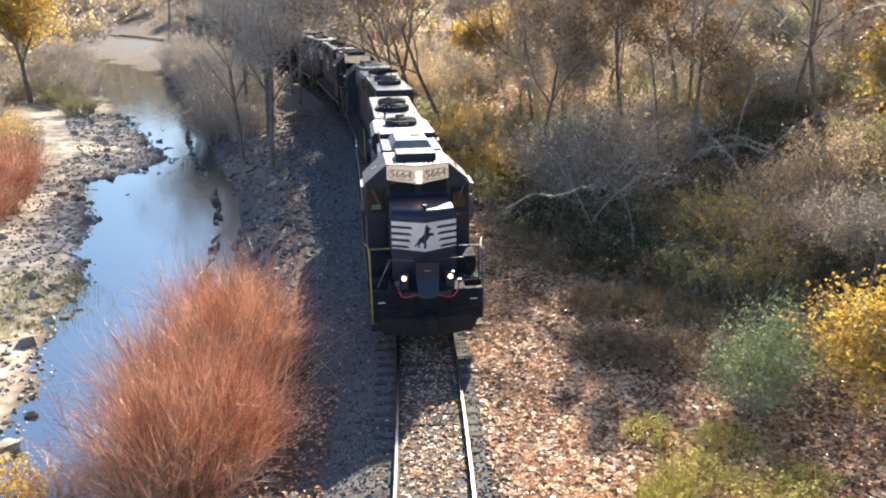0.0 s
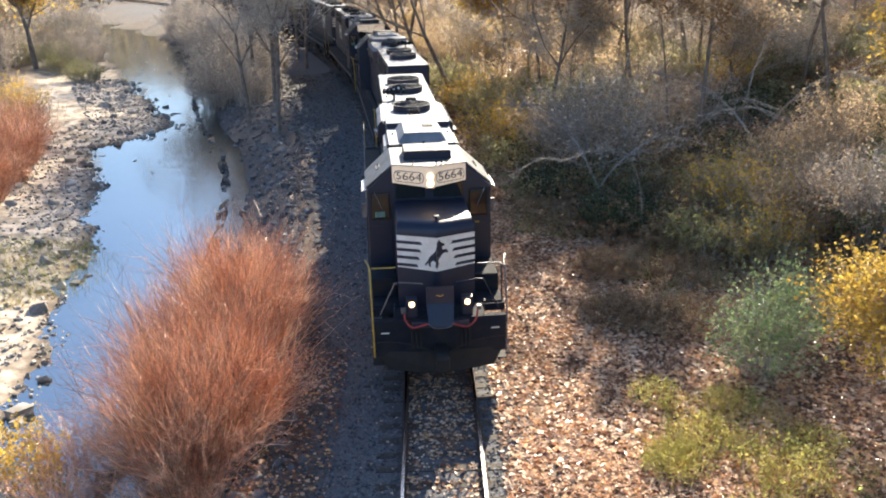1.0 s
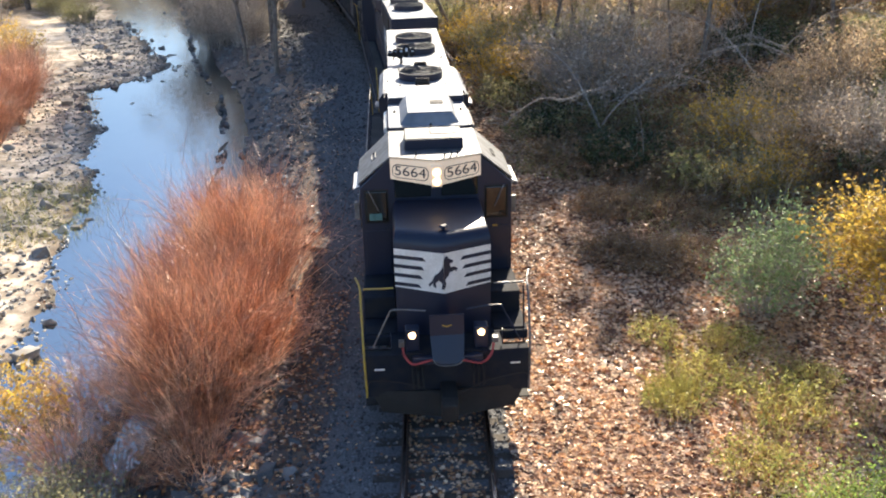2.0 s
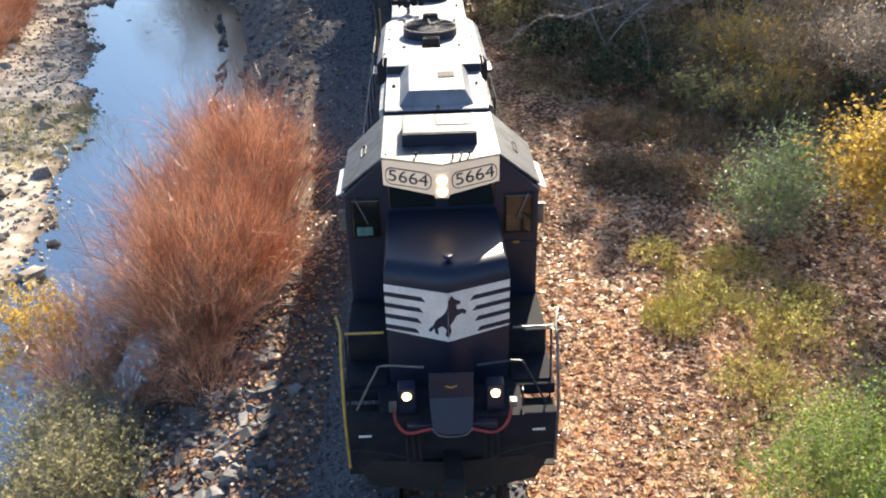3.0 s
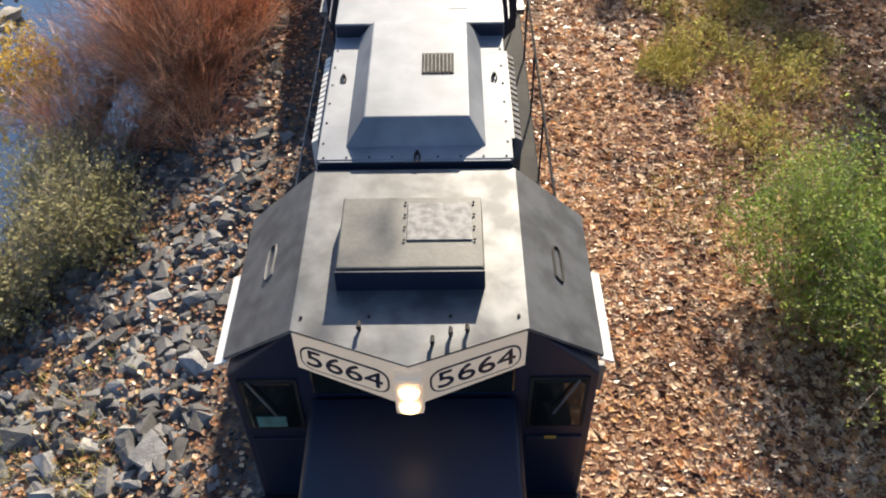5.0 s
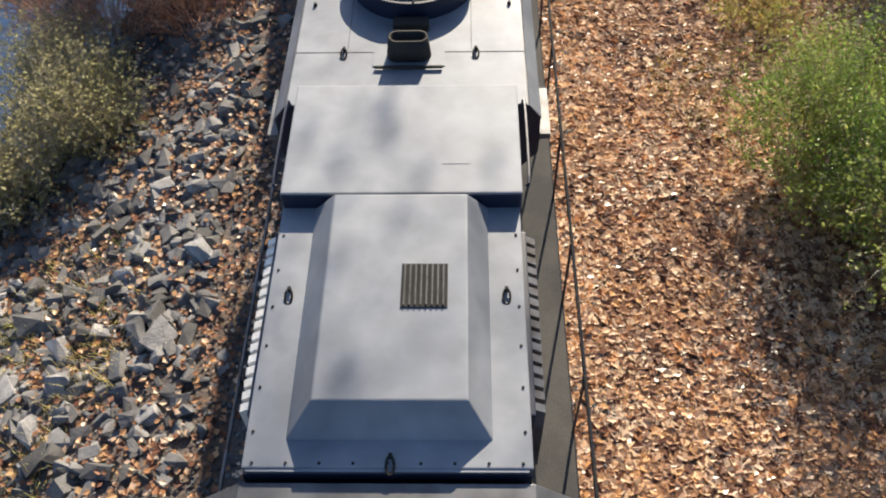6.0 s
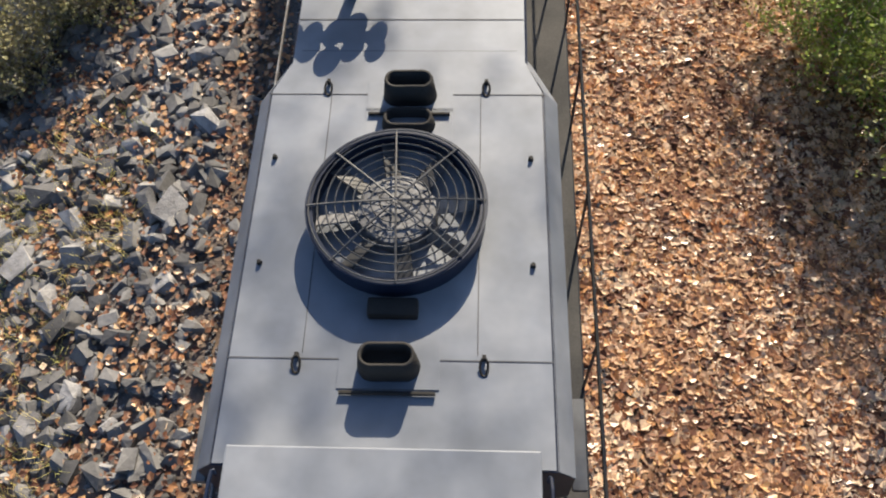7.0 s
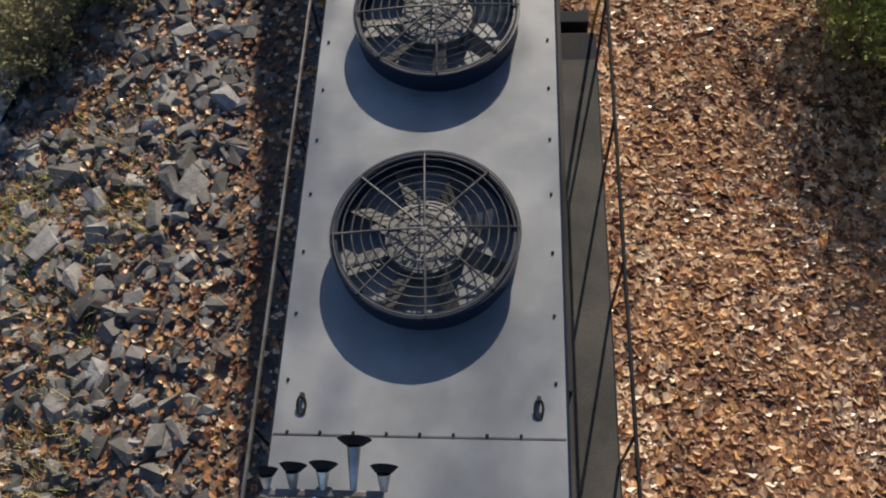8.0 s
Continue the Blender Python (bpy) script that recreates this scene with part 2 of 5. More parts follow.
def add_box(bm, x0, x1, y0, y1, z0, z1, bevel=0.0):
    r = bmesh.ops.create_cube(bm, size=1.0, matrix=Matrix.Translation(((x0 + x1) / 2, (y0 + y1) / 2, (z0 + z1) / 2)) @ Matrix.Diagonal((abs(x1 - x0), abs(y1 - y0), abs(z1 - z0), 1)))
    if bevel:
        ed = list({e for v in r["verts"] for e in v.link_edges})
        bmesh.ops.bevel(bm, geom=ed, offset=bevel, segments=2, affect="EDGES", profile=0.6)
    return bm


def boxed(*a, bevel=0.0):
    return add_box(bmesh.new(), *a, bevel=bevel)


def add_cyl(bm, a, b, r, r2=None, seg=12, caps=True):
    a, b = Vector(a), Vector(b)
    d = b - a
    m = Matrix.Translation((a + b) / 2) @ d.to_track_quat("Z", "Y").to_matrix().to_4x4()
    bmesh.ops.create_cone(bm, cap_ends=caps, segments=seg, radius1=r, radius2=r if r2 is None else r2, depth=d.length, matrix=m)
    return bm


def tube(points, r, seg=8):
    """A bent pipe through the points."""
    bm = bmesh.new()
    pts = [Vector(p) for p in points]
    if 3 <= len(pts) <= 9:
        ext = [2 * pts[0] - pts[1]] + pts + [2 * pts[-1] - pts[-2]]
        fine = []
        for i in range(1, len(ext) - 2):
            p0, p1, p2, p3 = ext[i - 1:i + 3]
            for k in range(4):
                t = k / 4
                fine.append(0.5 * (2 * p1 + (p2 - p0) * t + (2 * p0 - 5 * p1 + 4 * p2 - p3) * t * t + (3 * p1 - p0 - 3 * p2 + p3) * t ** 3))
        pts = fine + [pts[-1]]
    rings = []
    for i, p in enumerate(pts):
        d = (pts[min(i + 1, len(pts) - 1)] - pts[max(i - 1, 0)]).normalized()
        q = d.to_track_quat("Z", "Y")
        rings.append([bm.verts.new(p + q @ Vector((r * math.cos(2 * math.pi * k / seg), r * math.sin(2 * math.pi * k / seg), 0))) for k in range(seg)])
    for a, b in zip(rings, rings[1:]):
        for k in range(seg):
            bm.faces.new((a[k], a[(k + 1) % seg], b[(k + 1) % seg], b[k]))
    bm.faces.new(rings[0][::-1])
    bm.faces.new(rings[-1])
    return bm


def loft(sections, bevel=0.0, close=True):
    """A closed solid through cross sections (lists of equal length of points)."""
    bm = bmesh.new()
    rows = [[bm.verts.new(p) for p in s] for s in sections]
    n = len(rows[0])
    for a, b in zip(rows, rows[1:]):
        for k in range(n):
            bm.faces.new((a[k], a[(k + 1) % n], b[(k + 1) % n], b[k]))
    if close:
        bm.faces.new(rows[0])
        bm.faces.new(rows[-1][::-1])
    bmesh.ops.recalc_face_normals(bm, faces=bm.faces)
    if bevel:
        bmesh.ops.bevel(bm, geom=[e for e in bm.edges if e.calc_face_angle(0) > 0.3], offset=bevel, segments=2, affect="EDGES", profile=0.6)
    return bm


def along(profile, y0, y1, bevel=0.0):
    """A solid of the profile [(x, z), ...] from y0 to y1."""
    return loft([[(x, y0, z) for x, z in profile], [(x, y1, z) for x, z in profile]], bevel)


def plate(points, normal, thick):
    """A flat plate: the polygon and its copy, moved along the normal."""
    nv = Vector(normal).normalized() * thick
    return loft([[Vector(p) for p in points], [Vector(p) + nv for p in points]])


def merge(bms):
    out = bmesh.new()
    for b in bms:
        me = bpy.data.meshes.new("tmp")
        b.to_mesh(me)
        b.free()
        out.from_mesh(me)
        bpy.data.meshes.remove(me)
    return out


def thing(name, label, category, group="", kind=""):
    return tagged(new(name), label, category, group, kind)


# ---------------------------------------------------------------- the line of the railway
RADIUS, CX, CY = 245.0, -244.8, 4.0


def arc(s, u=0.0, z=0.0):
    """A point at s metres along the track, u to its right, z above the rail heads."""
    a = s / RADIUS
    return Vector((CX + (RADIUS + u) * math.cos(a), CY + (RADIUS + u) * math.sin(a), z))


def offset(x, y):
    """Metres to the right of the track's centre line."""
    return np.hypot(x - CX, y - CY) - RADIUS


def river_right(y):
    return np.interp(y, [-60, 0, 7, 12, 16, 37, 47, 55, 64, 104, 200, 400], [-9.2, -9.2, -8.6, -7.3, -7.0, -8.0, -9.2, -11.1, -11.9, -12.5, -17, -20])


def river_left(y):
    return np.interp(y, [-60, 0, 20, 25, 32, 43, 48, 51, 55, 64, 75, 104, 200, 400], [-12.5, -12.5, -11.2, -12.4, -13.4, -16.0, -17.6, -14.6, -13.5, -16.0, -18.3, -20.5, -24, -26])


def smooth01(x):
    x = np.clip(x, 0, 1)
    return x * x * (3 - 2 * x)


def wobble(x, y):
    return 0.5 * np.sin(0.9 * x + 0.35 * y) * np.sin(0.55 * y - 0.4 * x + 1.0) + 0.3 * np.sin(2.1 * x - 1.1 * y) + 0.2 * np.sin(3.7 * y + 1.9 * x)


WATER_Z = -1.5


def ground_z(x, y):
    x, y = np.asarray(x, float), np.asarray(y, float)
    u = offset(x, y)
    shoulder = np.interp(y, [0, 15, 30, 61, 120], [-2.6, -2.5, -3.9, -6.0, -7.5])
    rr, rl = river_right(y), river_left(y)
    z = np.full_like(u, -0.185)
    z = np.where(u > 1.2, -0.185 - 0.195 * smooth01((u - 1.2) / 1.0), z)
    z = np.where(u > 2.2, -0.38 + 0.04 * (u - 2.2) + 0.16 * np.clip(u - 9, 0, 90), z)
    z = np.where(u < -1.3, -0.185 - 0.215 * smooth01((-1.3 - u) / 1.2), z)
    bank = smooth01((shoulder - u) / (shoulder - rr + 0.3))
    z = np.where(u < shoulder, -0.40 - 1.4 * bank, z)
    deep = np.minimum(smooth01((rr - u) / 1.2), smooth01((u - rl) / 2.2))
    z = np.where((u < rr) & (u > rl), -1.45 - 0.35 * deep + 0.06 * wobble(x, y), z)
    z = np.where(u <= rl, -1.45 + 0.35 * smooth01((rl - u) / 5.0) + 0.02 * np.clip(rl - u - 5, 0, 40) + 0.30 * np.clip(rl - u - 40, 0, 120), z)
    z = z + 0.10 * np.clip(y - 170, 0, 400)
    rough = np.where(np.abs(u) < 2.2, 0.0, 0.06) * wobble(x, y)
    return z + rough


def build_ground():
    def axis(near, far, fine, grow):
        v, step = [0.0], fine
        while v[-1] < far:
            step = fine if v[-1] < near else step * grow
            v.append(v[-1] + step)
        return np.array(v)
    right, left = axis(16, 1500, 0.33, 1.17), axis(30, 1500, 0.33, 1.17)
    xs = np.concatenate([-left[:0:-1], right])
    up, back = axis(60, 1500, 0.45, 1.15), axis(6, 400, 0.5, 1.3)
    ys = np.concatenate([-back[:0:-1], up])
    gx, gy = np.meshgrid(xs, ys)
    gz = ground_z(gx, gy)
    nx, ny = len(xs), len(ys)
    idx = np.arange(nx * ny).reshape(ny, nx)
    faces = np.stack([idx[:-1, :-1], idx[:-1, 1:], idx[1:, 1:], idx[1:, :-1]], -1).reshape(-1, 4)
    me = array_mesh("ground", np.stack([gx, gy, gz], -1).reshape(-1, 3), faces)
    u = offset(gx, gy).ravel()
    y = gy.ravel()
    sh = np.interp(y, [0, 15, 30, 61, 120], [-2.9, -2.8, -4.2, -6.3, -7.8])
    rr, rl = river_right(y), river_left(y)
    red = smooth01((u - sh) / 0.6) * smooth01((1.9 - u) / 0.6)
    red = np.maximum(red, 0.55 * smooth01((sh - u) / 0.3) * smooth01((u - rr) / 0.5))
    green = smooth01((rl + 0.6 - u) / 0.8) * smooth01((u - rl + 9) / 3.0)
    blue = smooth01((rr + 0.2 - u) / 0.5) * smooth01((u - rl) / 1.0)
    col = me.color_attributes.new("zone", "FLOAT_COLOR", "POINT")
    col.data.foreach_set("color", np.stack([red, green, blue, np.ones_like(u)], -1).astype(np.float32).ravel())
    ob = link("ground", me, ground_material(), smooth=True)
    tagged(ob, "brown leaf-strewn soil with grey gravel bank and pale sandy stream edge", "ground", kind="structure")


def build_water():
    ys = np.concatenate([np.arange(-60, 120, 2.0), np.arange(120, 420, 10.0)])
    v, f = [], []
    for y in ys:
        base = CX + np.sqrt(max(RADIUS ** 2 - (y - CY) ** 2, 400.0)) if abs(y - CY) < 240 else CX + 20
        for k in range(9):
            u = float(river_left(y)) - 1.5 + (float(river_right(y)) - float(river_left(y)) + 2.5) * k / 8
            v.append((base + u * 1.02, y, WATER_Z))
    for j in range(len(ys) - 1):
        for k in range(8):
            a = j * 9 + k
            f.append((a, a + 1, a + 10, a + 9))
    ob = link("water", array_mesh("water", v, f), water_material())
    tagged(ob, "shallow stream reflecting pale blue sky beside the embankment", "stream", kind="structure")


build_ground()
build_water()


# ---------------------------------------------------------------- the track
def build_track():
    track = tagged(new("railway_track"), "single curved track of bright-topped steel rails on timber ties", "railway track", kind="structure")
    prof = [(-0.036, 0.0), (-0.036, -0.04), (-0.009, -0.05), (-0.009, -0.14), (-0.07, -0.155), (-0.07, -0.17), (0.07, -0.17), (0.07, -0.155), (0.009, -0.14), (0.009, -0.05), (0.036, -0.04), (0.036, 0.0)]
    for side in (-1, 1):
        sec = []
        for s in np.arange(-40, 190, 3.0):
            sec.append([arc(s, side * 0.755 + px, pz) for px, pz in prof])
        rail = part("rail", loft(sec), RUST, track, "rust-brown steel rail with a worn bright head")
        sec = [[arc(s, side * 0.755 + px, pz) for px, pz in ((-0.030, 0.0), (0.030, 0.0), (0.030, 0.003), (-0.030, 0.003))] for s in np.arange(-40, 190, 3.0)]
        part("rail_head", loft(sec), RAILTOP, rail, "bright polished running surface")
    bm = boxed(-1.3, 1.3, -0.11, 0.11, -0.36, -0.17, bevel=0.012)
    tie = part("sleeper", bm, TIE, track)
    rnd = random.Random(3)
    for i in range(250):
        ob = tie if i == 0 else new("sleeper", tie.data)
        ob.parent = track
        s = -20 + i * 0.53
        p = arc(s + rnd.uniform(-0.03, 0.03))
        ob.matrix_basis = pose(p.x, p.y, rnd.uniform(-0.012, 0.008), 0, 0, math.degrees(s / RADIUS) + rnd.uniform(-1.2, 1.2))


build_track()


# ---------------------------------------------------------------- the engines
def mirror(points):
    return [(-x, y, z) for x, y, z in points][::-1]


def text_bm(text, size):
    cu = bpy.data.curves.new("lettering", "FONT")
    cu.body, cu.size, cu.align_x, cu.align_y, cu.extrude = text, size, "CENTER", "CENTER", 0.004
    ob = bpy.data.objects.new("lettering", cu)
    scene.collection.objects.link(ob)
    me = bpy.data.meshes.new_from_object(ob.evaluated_get(bpy.context.evaluated_depsgraph_get()))
    bm = bmesh.new()
    bm.from_mesh(me)
    bpy.data.objects.remove(ob)
    bpy.data.curves.remove(cu)
    bpy.data.meshes.remove(me)
    return bm


def fan(parent, y, z, r=0.57, turn=0.0, h=0.18):
    """A roof fan: round housing, hub, blades and a wire guard."""
    bm = bmesh.new()
    add_cyl(bm, (0, y, z - 0.06), (0, y, z + h), r, seg=48, caps=False)
    add_cyl(bm, (0, y, z - 0.06), (0, y, z + h), r - 0.03, seg=48, caps=False)
    ring = []
    for k in range(48):
        a = 2 * math.pi * k / 48
        ring.append([(rr * math.cos(a), y + rr * math.sin(a), z + h) for rr in (r + 0.012, r - 0.035)])
    for k in range(48):
        p, q = ring[k], ring[(k + 1) % 48]
        bm.faces.new([bm.verts.new(c) for c in (p[0], q[0], q[1], p[1])])
    housing = part("fan_housing", bm, BLACK, parent, "round black fan housing", True)
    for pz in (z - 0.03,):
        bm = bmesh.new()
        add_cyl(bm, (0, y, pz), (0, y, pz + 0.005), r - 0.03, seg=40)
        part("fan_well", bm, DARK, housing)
    bm = bmesh.new()
    add_cyl(bm, (0, y, z), (0, y, z + h * 0.62), r * 0.46, r * 0.44, seg=28)
    add_cyl(bm, (0, y, z + h * 0.62), (0, y, z + h * 0.68), r * 0.44, r * 0.30, seg=28)
    for k in range(14):
        rb = boxed(-0.008, 0.008, 0.03, r * 0.42, 0, 0.007)
        bmesh.ops.transform(rb, verts=rb.verts, matrix=Matrix.Translation((0, y, z + h * 0.66)) @ Matrix.Rotation(2 * math.pi * k / 14, 4, "Z"))
        part("hub_rib", rb, FANGREY, housing)
    part("fan_hub", bm, FANGREY, housing, "grimy pale fan motor hub")
    for k in range(8):
        a = 2 * math.pi * (k + turn) / 8
        bm = boxed(r * 0.40, r * 0.92, -0.055, 0.055, -0.006, 0.006)
        bmesh.ops.transform(bm, verts=bm.verts, matrix=Matrix.Translation((0, y, z + h * 0.45)) @ Matrix.Rotation(a, 4, "Z") @ Matrix.Rotation(radians(28), 4, "X"))
        # Every fourth blade takes the paler metal, the others the darker one.
        part("fan_blade", bm, BLADE if k % 4 else FANGREY, housing)
    for j in range(9):
        rr = r * (0.18 + 0.80 * j / 8)
        pts = [(rr * math.cos(2 * math.pi * k / 40), y + rr * math.sin(2 * math.pi * k / 40), z + h + 0.012 + 0.02 * (1 - (rr / r) ** 2)) for k in range(41)]
        part("guard_ring", tube(pts, 0.0055, 4), WIRE, housing)
    for k in range(8):
        a = 2 * math.pi * k / 8 + 0.05
        part("guard_spoke", tube([(0.02 * math.cos(a), y + 0.02 * math.sin(a), z + h + 0.04), (0.5 * r * math.cos(a), y + 0.5 * r * math.sin(a), z + h + 0.034), (r * math.cos(a), y + r * math.sin(a), z + h + 0.008)], 0.0075, 5), WIRE, housing)
    return housing


def lift_eye(parent, x, y, z):
    pts = [(x + 0.024 * math.cos(a), y + 0.02 + 0.05 * math.sin(a), z + 0.02 + 0.02 * math.sin(a)) for a in np.linspace(0, 2 * math.pi, 13)]
    bm = merge([tube(pts, 0.008, 6), boxed(x - 0.012, x + 0.012, y + 0.065, y + 0.09, z, z + 0.045, bevel=0.004)])
    part("lifting_eye", bm, GRIME, parent, "dark hanging lifting ring")


def bolts(parent, pts, r=0.011, h=0.010):
    bm = bmesh.new()
    for p in pts:
        add_cyl(bm, p, (p[0], p[1], p[2] + h), r, r * 0.7, seg=6)
    tagged(part("bolt_row", bm, GRIME, parent, "row of small bolt heads"), kind="stuff")


def stack(parent, y, z, h=0.16, x=0.03):
    def oval(a, b, zz):
        pts = []
        for k in range(24):
            t = 2 * math.pi * k / 24
            cx = (a - b) * (1 if math.cos(t) > 0 else -1)
            pts.append((x + cx + b * math.cos(t), y + b * math.sin(t), zz))
        return pts
    bm = loft([oval(0.19, 0.10, z - 0.02), oval(0.165, 0.078, z + h), oval(0.145, 0.058, z + h), oval(0.145, 0.058, z + h - 0.1)])
    st = part("exhaust_pipe", bm, GRIME, parent, "sooty oval exhaust stack", True)
    part("stack_flange", boxed(x - 0.30, x + 0.30, y - 0.14, y + 0.14, z - 0.01, z + 0.006), ROOF, st)
    part("hinge_bar", tube([(x - 0.28, y - 0.17, z + 0.02), (x + 0.28, y - 0.17, z + 0.02)], 0.014, 6), GRIME, st)


def horn_cluster(parent, z):
    zz = z + 0.24
    h = part("air_horn", merge([boxed(-0.78, -0.14, 10.78, 10.82, zz - 0.03, zz + 0.02, bevel=0.01), boxed(-0.50, -0.42, 10.76, 10.84, z - 0.02, zz, bevel=0.01)]), STEEL, parent, "silver air horn manifold with black-mouthed trumpets")
    for x, y, l, r, up in ((-0.30, 10.82, 0.21, 0.092, 0.10), (-0.14, 10.82, 0.08, 0.074, 0.06), (-0.46, 10.82, 0.09, 0.078, 0.06), (-0.62, 10.82, 0.08, 0.074, 0.06), (-0.76, 10.82, 0.06, 0.060, 0.05), (-0.16, 10.78, -0.05, 0.074, 0.02), (-0.33, 10.78, -0.03, 0.084, 0.02), (-0.50, 10.78, -0.15, 0.094, 0.02), (-0.65, 10.78, -0.04, 0.084, 0.02), (-0.77, 10.78, -0.03, 0.062, 0.02)):
        d = 1 if l > 0 else -1
        mid, rim = (x, y + l, zz + up), (x, y + l + d * 0.035, zz + up)
        bell = part("horn_bell", add_cyl(bmesh.new(), (x, y, zz), mid, 0.018, 0.038, seg=12), CHROME, h, "polished silver trumpet")
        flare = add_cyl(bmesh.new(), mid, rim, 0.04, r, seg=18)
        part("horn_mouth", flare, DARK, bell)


def handrail(parent, pts, r=0.017, mat=None, label=""):
    return part("handrail", tube(pts, r, 6), mat or BLACK, parent, label)


def wheelset(parent, y):
    bm = bmesh.new()
    add_cyl(bm, (-0.72, 0, 0), (0.72, 0, 0), 0.085, seg=12)
    ws = part("wheelset", bm, GRIME, parent, "dark steel axle with two wheels")
    ws.location = (0, y, 0.508)
    for x in (-1, 1):
        bm = bmesh.new()
        add_cyl(bm, (x * 0.69, 0, 0), (x * 0.82, 0, 0), 0.508, 0.50, seg=32)
        add_cyl(bm, (x * 0.69, 0, 0), (x * 0.665, 0, 0), 0.535, seg=32)
        add_cyl(bm, (x * 0.82, 0, 0), (x * 0.86, 0, 0), 0.17, seg=16)
        part("wheel", bm, STEEL, ws)
    return ws


def engine(name, label, numbers=True):
    root = thing(name, label, "locomotive", "engines of the train")
    HZ = 4.53
    # underframe, deck, tank
    part("deck", merge([boxed(-1.52, 1.52, 0.55, 16.6, 1.45, 1.63, bevel=0.02), boxed(-0.55, 0.55, 0.3, 16.8, 1.0, 1.45)]), DECK, root, "black walkway deck with worn edges")
    for x in (-1, 1):
        part("side_sill", boxed(x * 1.42, x * 1.535, 1.3, 15.9, 1.28, 1.50, bevel=0.01), BLACK, root)
        part("walkway_tread", boxed(x * 0.95, x * 1.50, 4.1, 16.2, 1.632, 1.645), TREAD, root, "dusty grey walkway tread")
    part("fuel_tank", along([(-1.3, 1.3), (1.3, 1.3), (1.35, 0.9), (1.1, 0.42), (-1.1, 0.42), (-1.35, 0.9)], 6.4, 10.6, 0.04), GRIME, root, "grimy black fuel tank")
    wheels = []
    for c in (4.0, 13.1):
        tr = part("truck", merge([boxed(x * 0.98, x * 1.12, c - 2.1, c + 2.1, 0.62, 0.95, bevel=0.04) for x in (-1, 1)] + [boxed(-1.0, 1.0, c - 0.3, c + 0.3, 0.6, 1.05, bevel=0.03)]), GRIME, root, "grimy two-axle truck frame")
        for d in (-1.37, 1.37):
            for x in (-1, 1):
                part("journal_box", boxed(x * 1.10, x * 1.24, c + d - 0.16, c + d + 0.16, 0.36, 0.68, bevel=0.03), GRIME, tr)
            wheels.append(wheelset(root, c + d))
    # front and rear platforms with steps and pilots
    for end in (0, 1):
        def e(y):
            return y if end == 0 else 16.9 - y
        pl = part("pilot", merge([boxed(-1.45, 1.45, min(e(-0.05), e(0.12)), max(e(-0.05), e(0.12)), 0.75, 1.60, bevel=0.015), boxed(-1.0, 1.0, min(e(-0.1), e(0.6)), max(e(-0.1), e(0.6)), 1.40, 1.62)]), DECK, root, "black steel pilot sheet")
        pts = [(-1.40, e(-0.02), 0.86), (0, e(-0.16), 0.86), (1.40, e(-0.02), 0.86), (1.18, e(-0.08), 0.44), (0, e(-0.28), 0.38), (-1.18, e(-0.08), 0.44)]
        bm = bmesh.new()
        v = [bm.verts.new(p) for p in pts]
        w = [bm.verts.new((p[0], p[1] + (0.05 if end == 0 else -0.05), p[2])) for p in pts]
        for q in ((0, 1, 4, 5), (1, 2, 3, 4)):
            bm.faces.new([v[i] for i in q])
            bm.faces.new([w[i] for i in q][::-1])
        for i in range(6):
            j = (i + 1) % 6
            bm.faces.new((v[i], v[j], w[j], w[i]))
        part("snow_plow", bm, GRIME, pl, "black v-shaped plow")
        part("coupler", merge([boxed(-0.14, 0.14, min(e(-0.75), e(0)), max(e(-0.75), e(0)), 0.78, 1.0, bevel=0.03), boxed(-0.17, 0.12, min(e(-0.92), e(-0.62)), max(e(-0.92), e(-0.62)), 0.70, 1.05, bevel=0.06)]), GRIME, root, "rust-dark knuckle coupler")
        part("anticlimber", boxed(-0.62, 0.62, min(e(-0.22), e(0.0)), max(e(-0.22), e(0.0)), 1.46, 1.60, bevel=0.02), BLACK, root)
        for x in (-1, 1):
            for k in range(4):
                part("step", boxed(x * 1.02, x * 1.50, min(e(0.14), e(0.56)), max(e(0.14), e(0.56)), 0.45 + 0.30 * k, 0.48 + 0.30 * k), GRIME, root)
    # nose
    sec = []
    levels = [(1.63, 1.0, 0.0), (3.34, 1.0, 0.0)]
    for k in range(1, 8):
        a = radians(90 * k / 7)
        levels.append((3.34 + 0.26 * math.sin(a), 1.0 - 0.09 * (1 - math.cos(a)), 0.26 * (1 - math.cos(a))))
    for z, k, f in levels:
        hw = 0.86 * k
        sec.append([(-hw, 2.32, z), (-hw, 0.73 + f, z), (-hw * 0.12, 0.485 + f, z), (hw * 0.12, 0.485 + f, z), (hw, 0.73 + f, z), (hw, 2.32, z)])
    nose = part("nose", loft(sec), BLACK, root, "low glossy blue-black nose with a v front", True)
    nose.data.set_sharp_from_angle(angle=radians(32))
    part("nose_vent", merge([add_cyl(bmesh.new(), (0.03, 0.78, 3.58), (0.03, 0.78, 3.66), 0.035, seg=10), add_cyl(bmesh.new(), (0.03, 0.78, 3.66), (0.03, 0.78, 3.69), 0.085, 0.06, seg=16)]), BLACK, nose, "round mushroom vent cap")
    # white nose panel with dark stripes and emblem, on the two faces of the v
    def face(side, a, z):
        """A point on a nose face: a from 0 (ridge) to 1 (corner)."""
        return Vector((side * 0.86 * a, 0.45 + 0.28 * a, z))
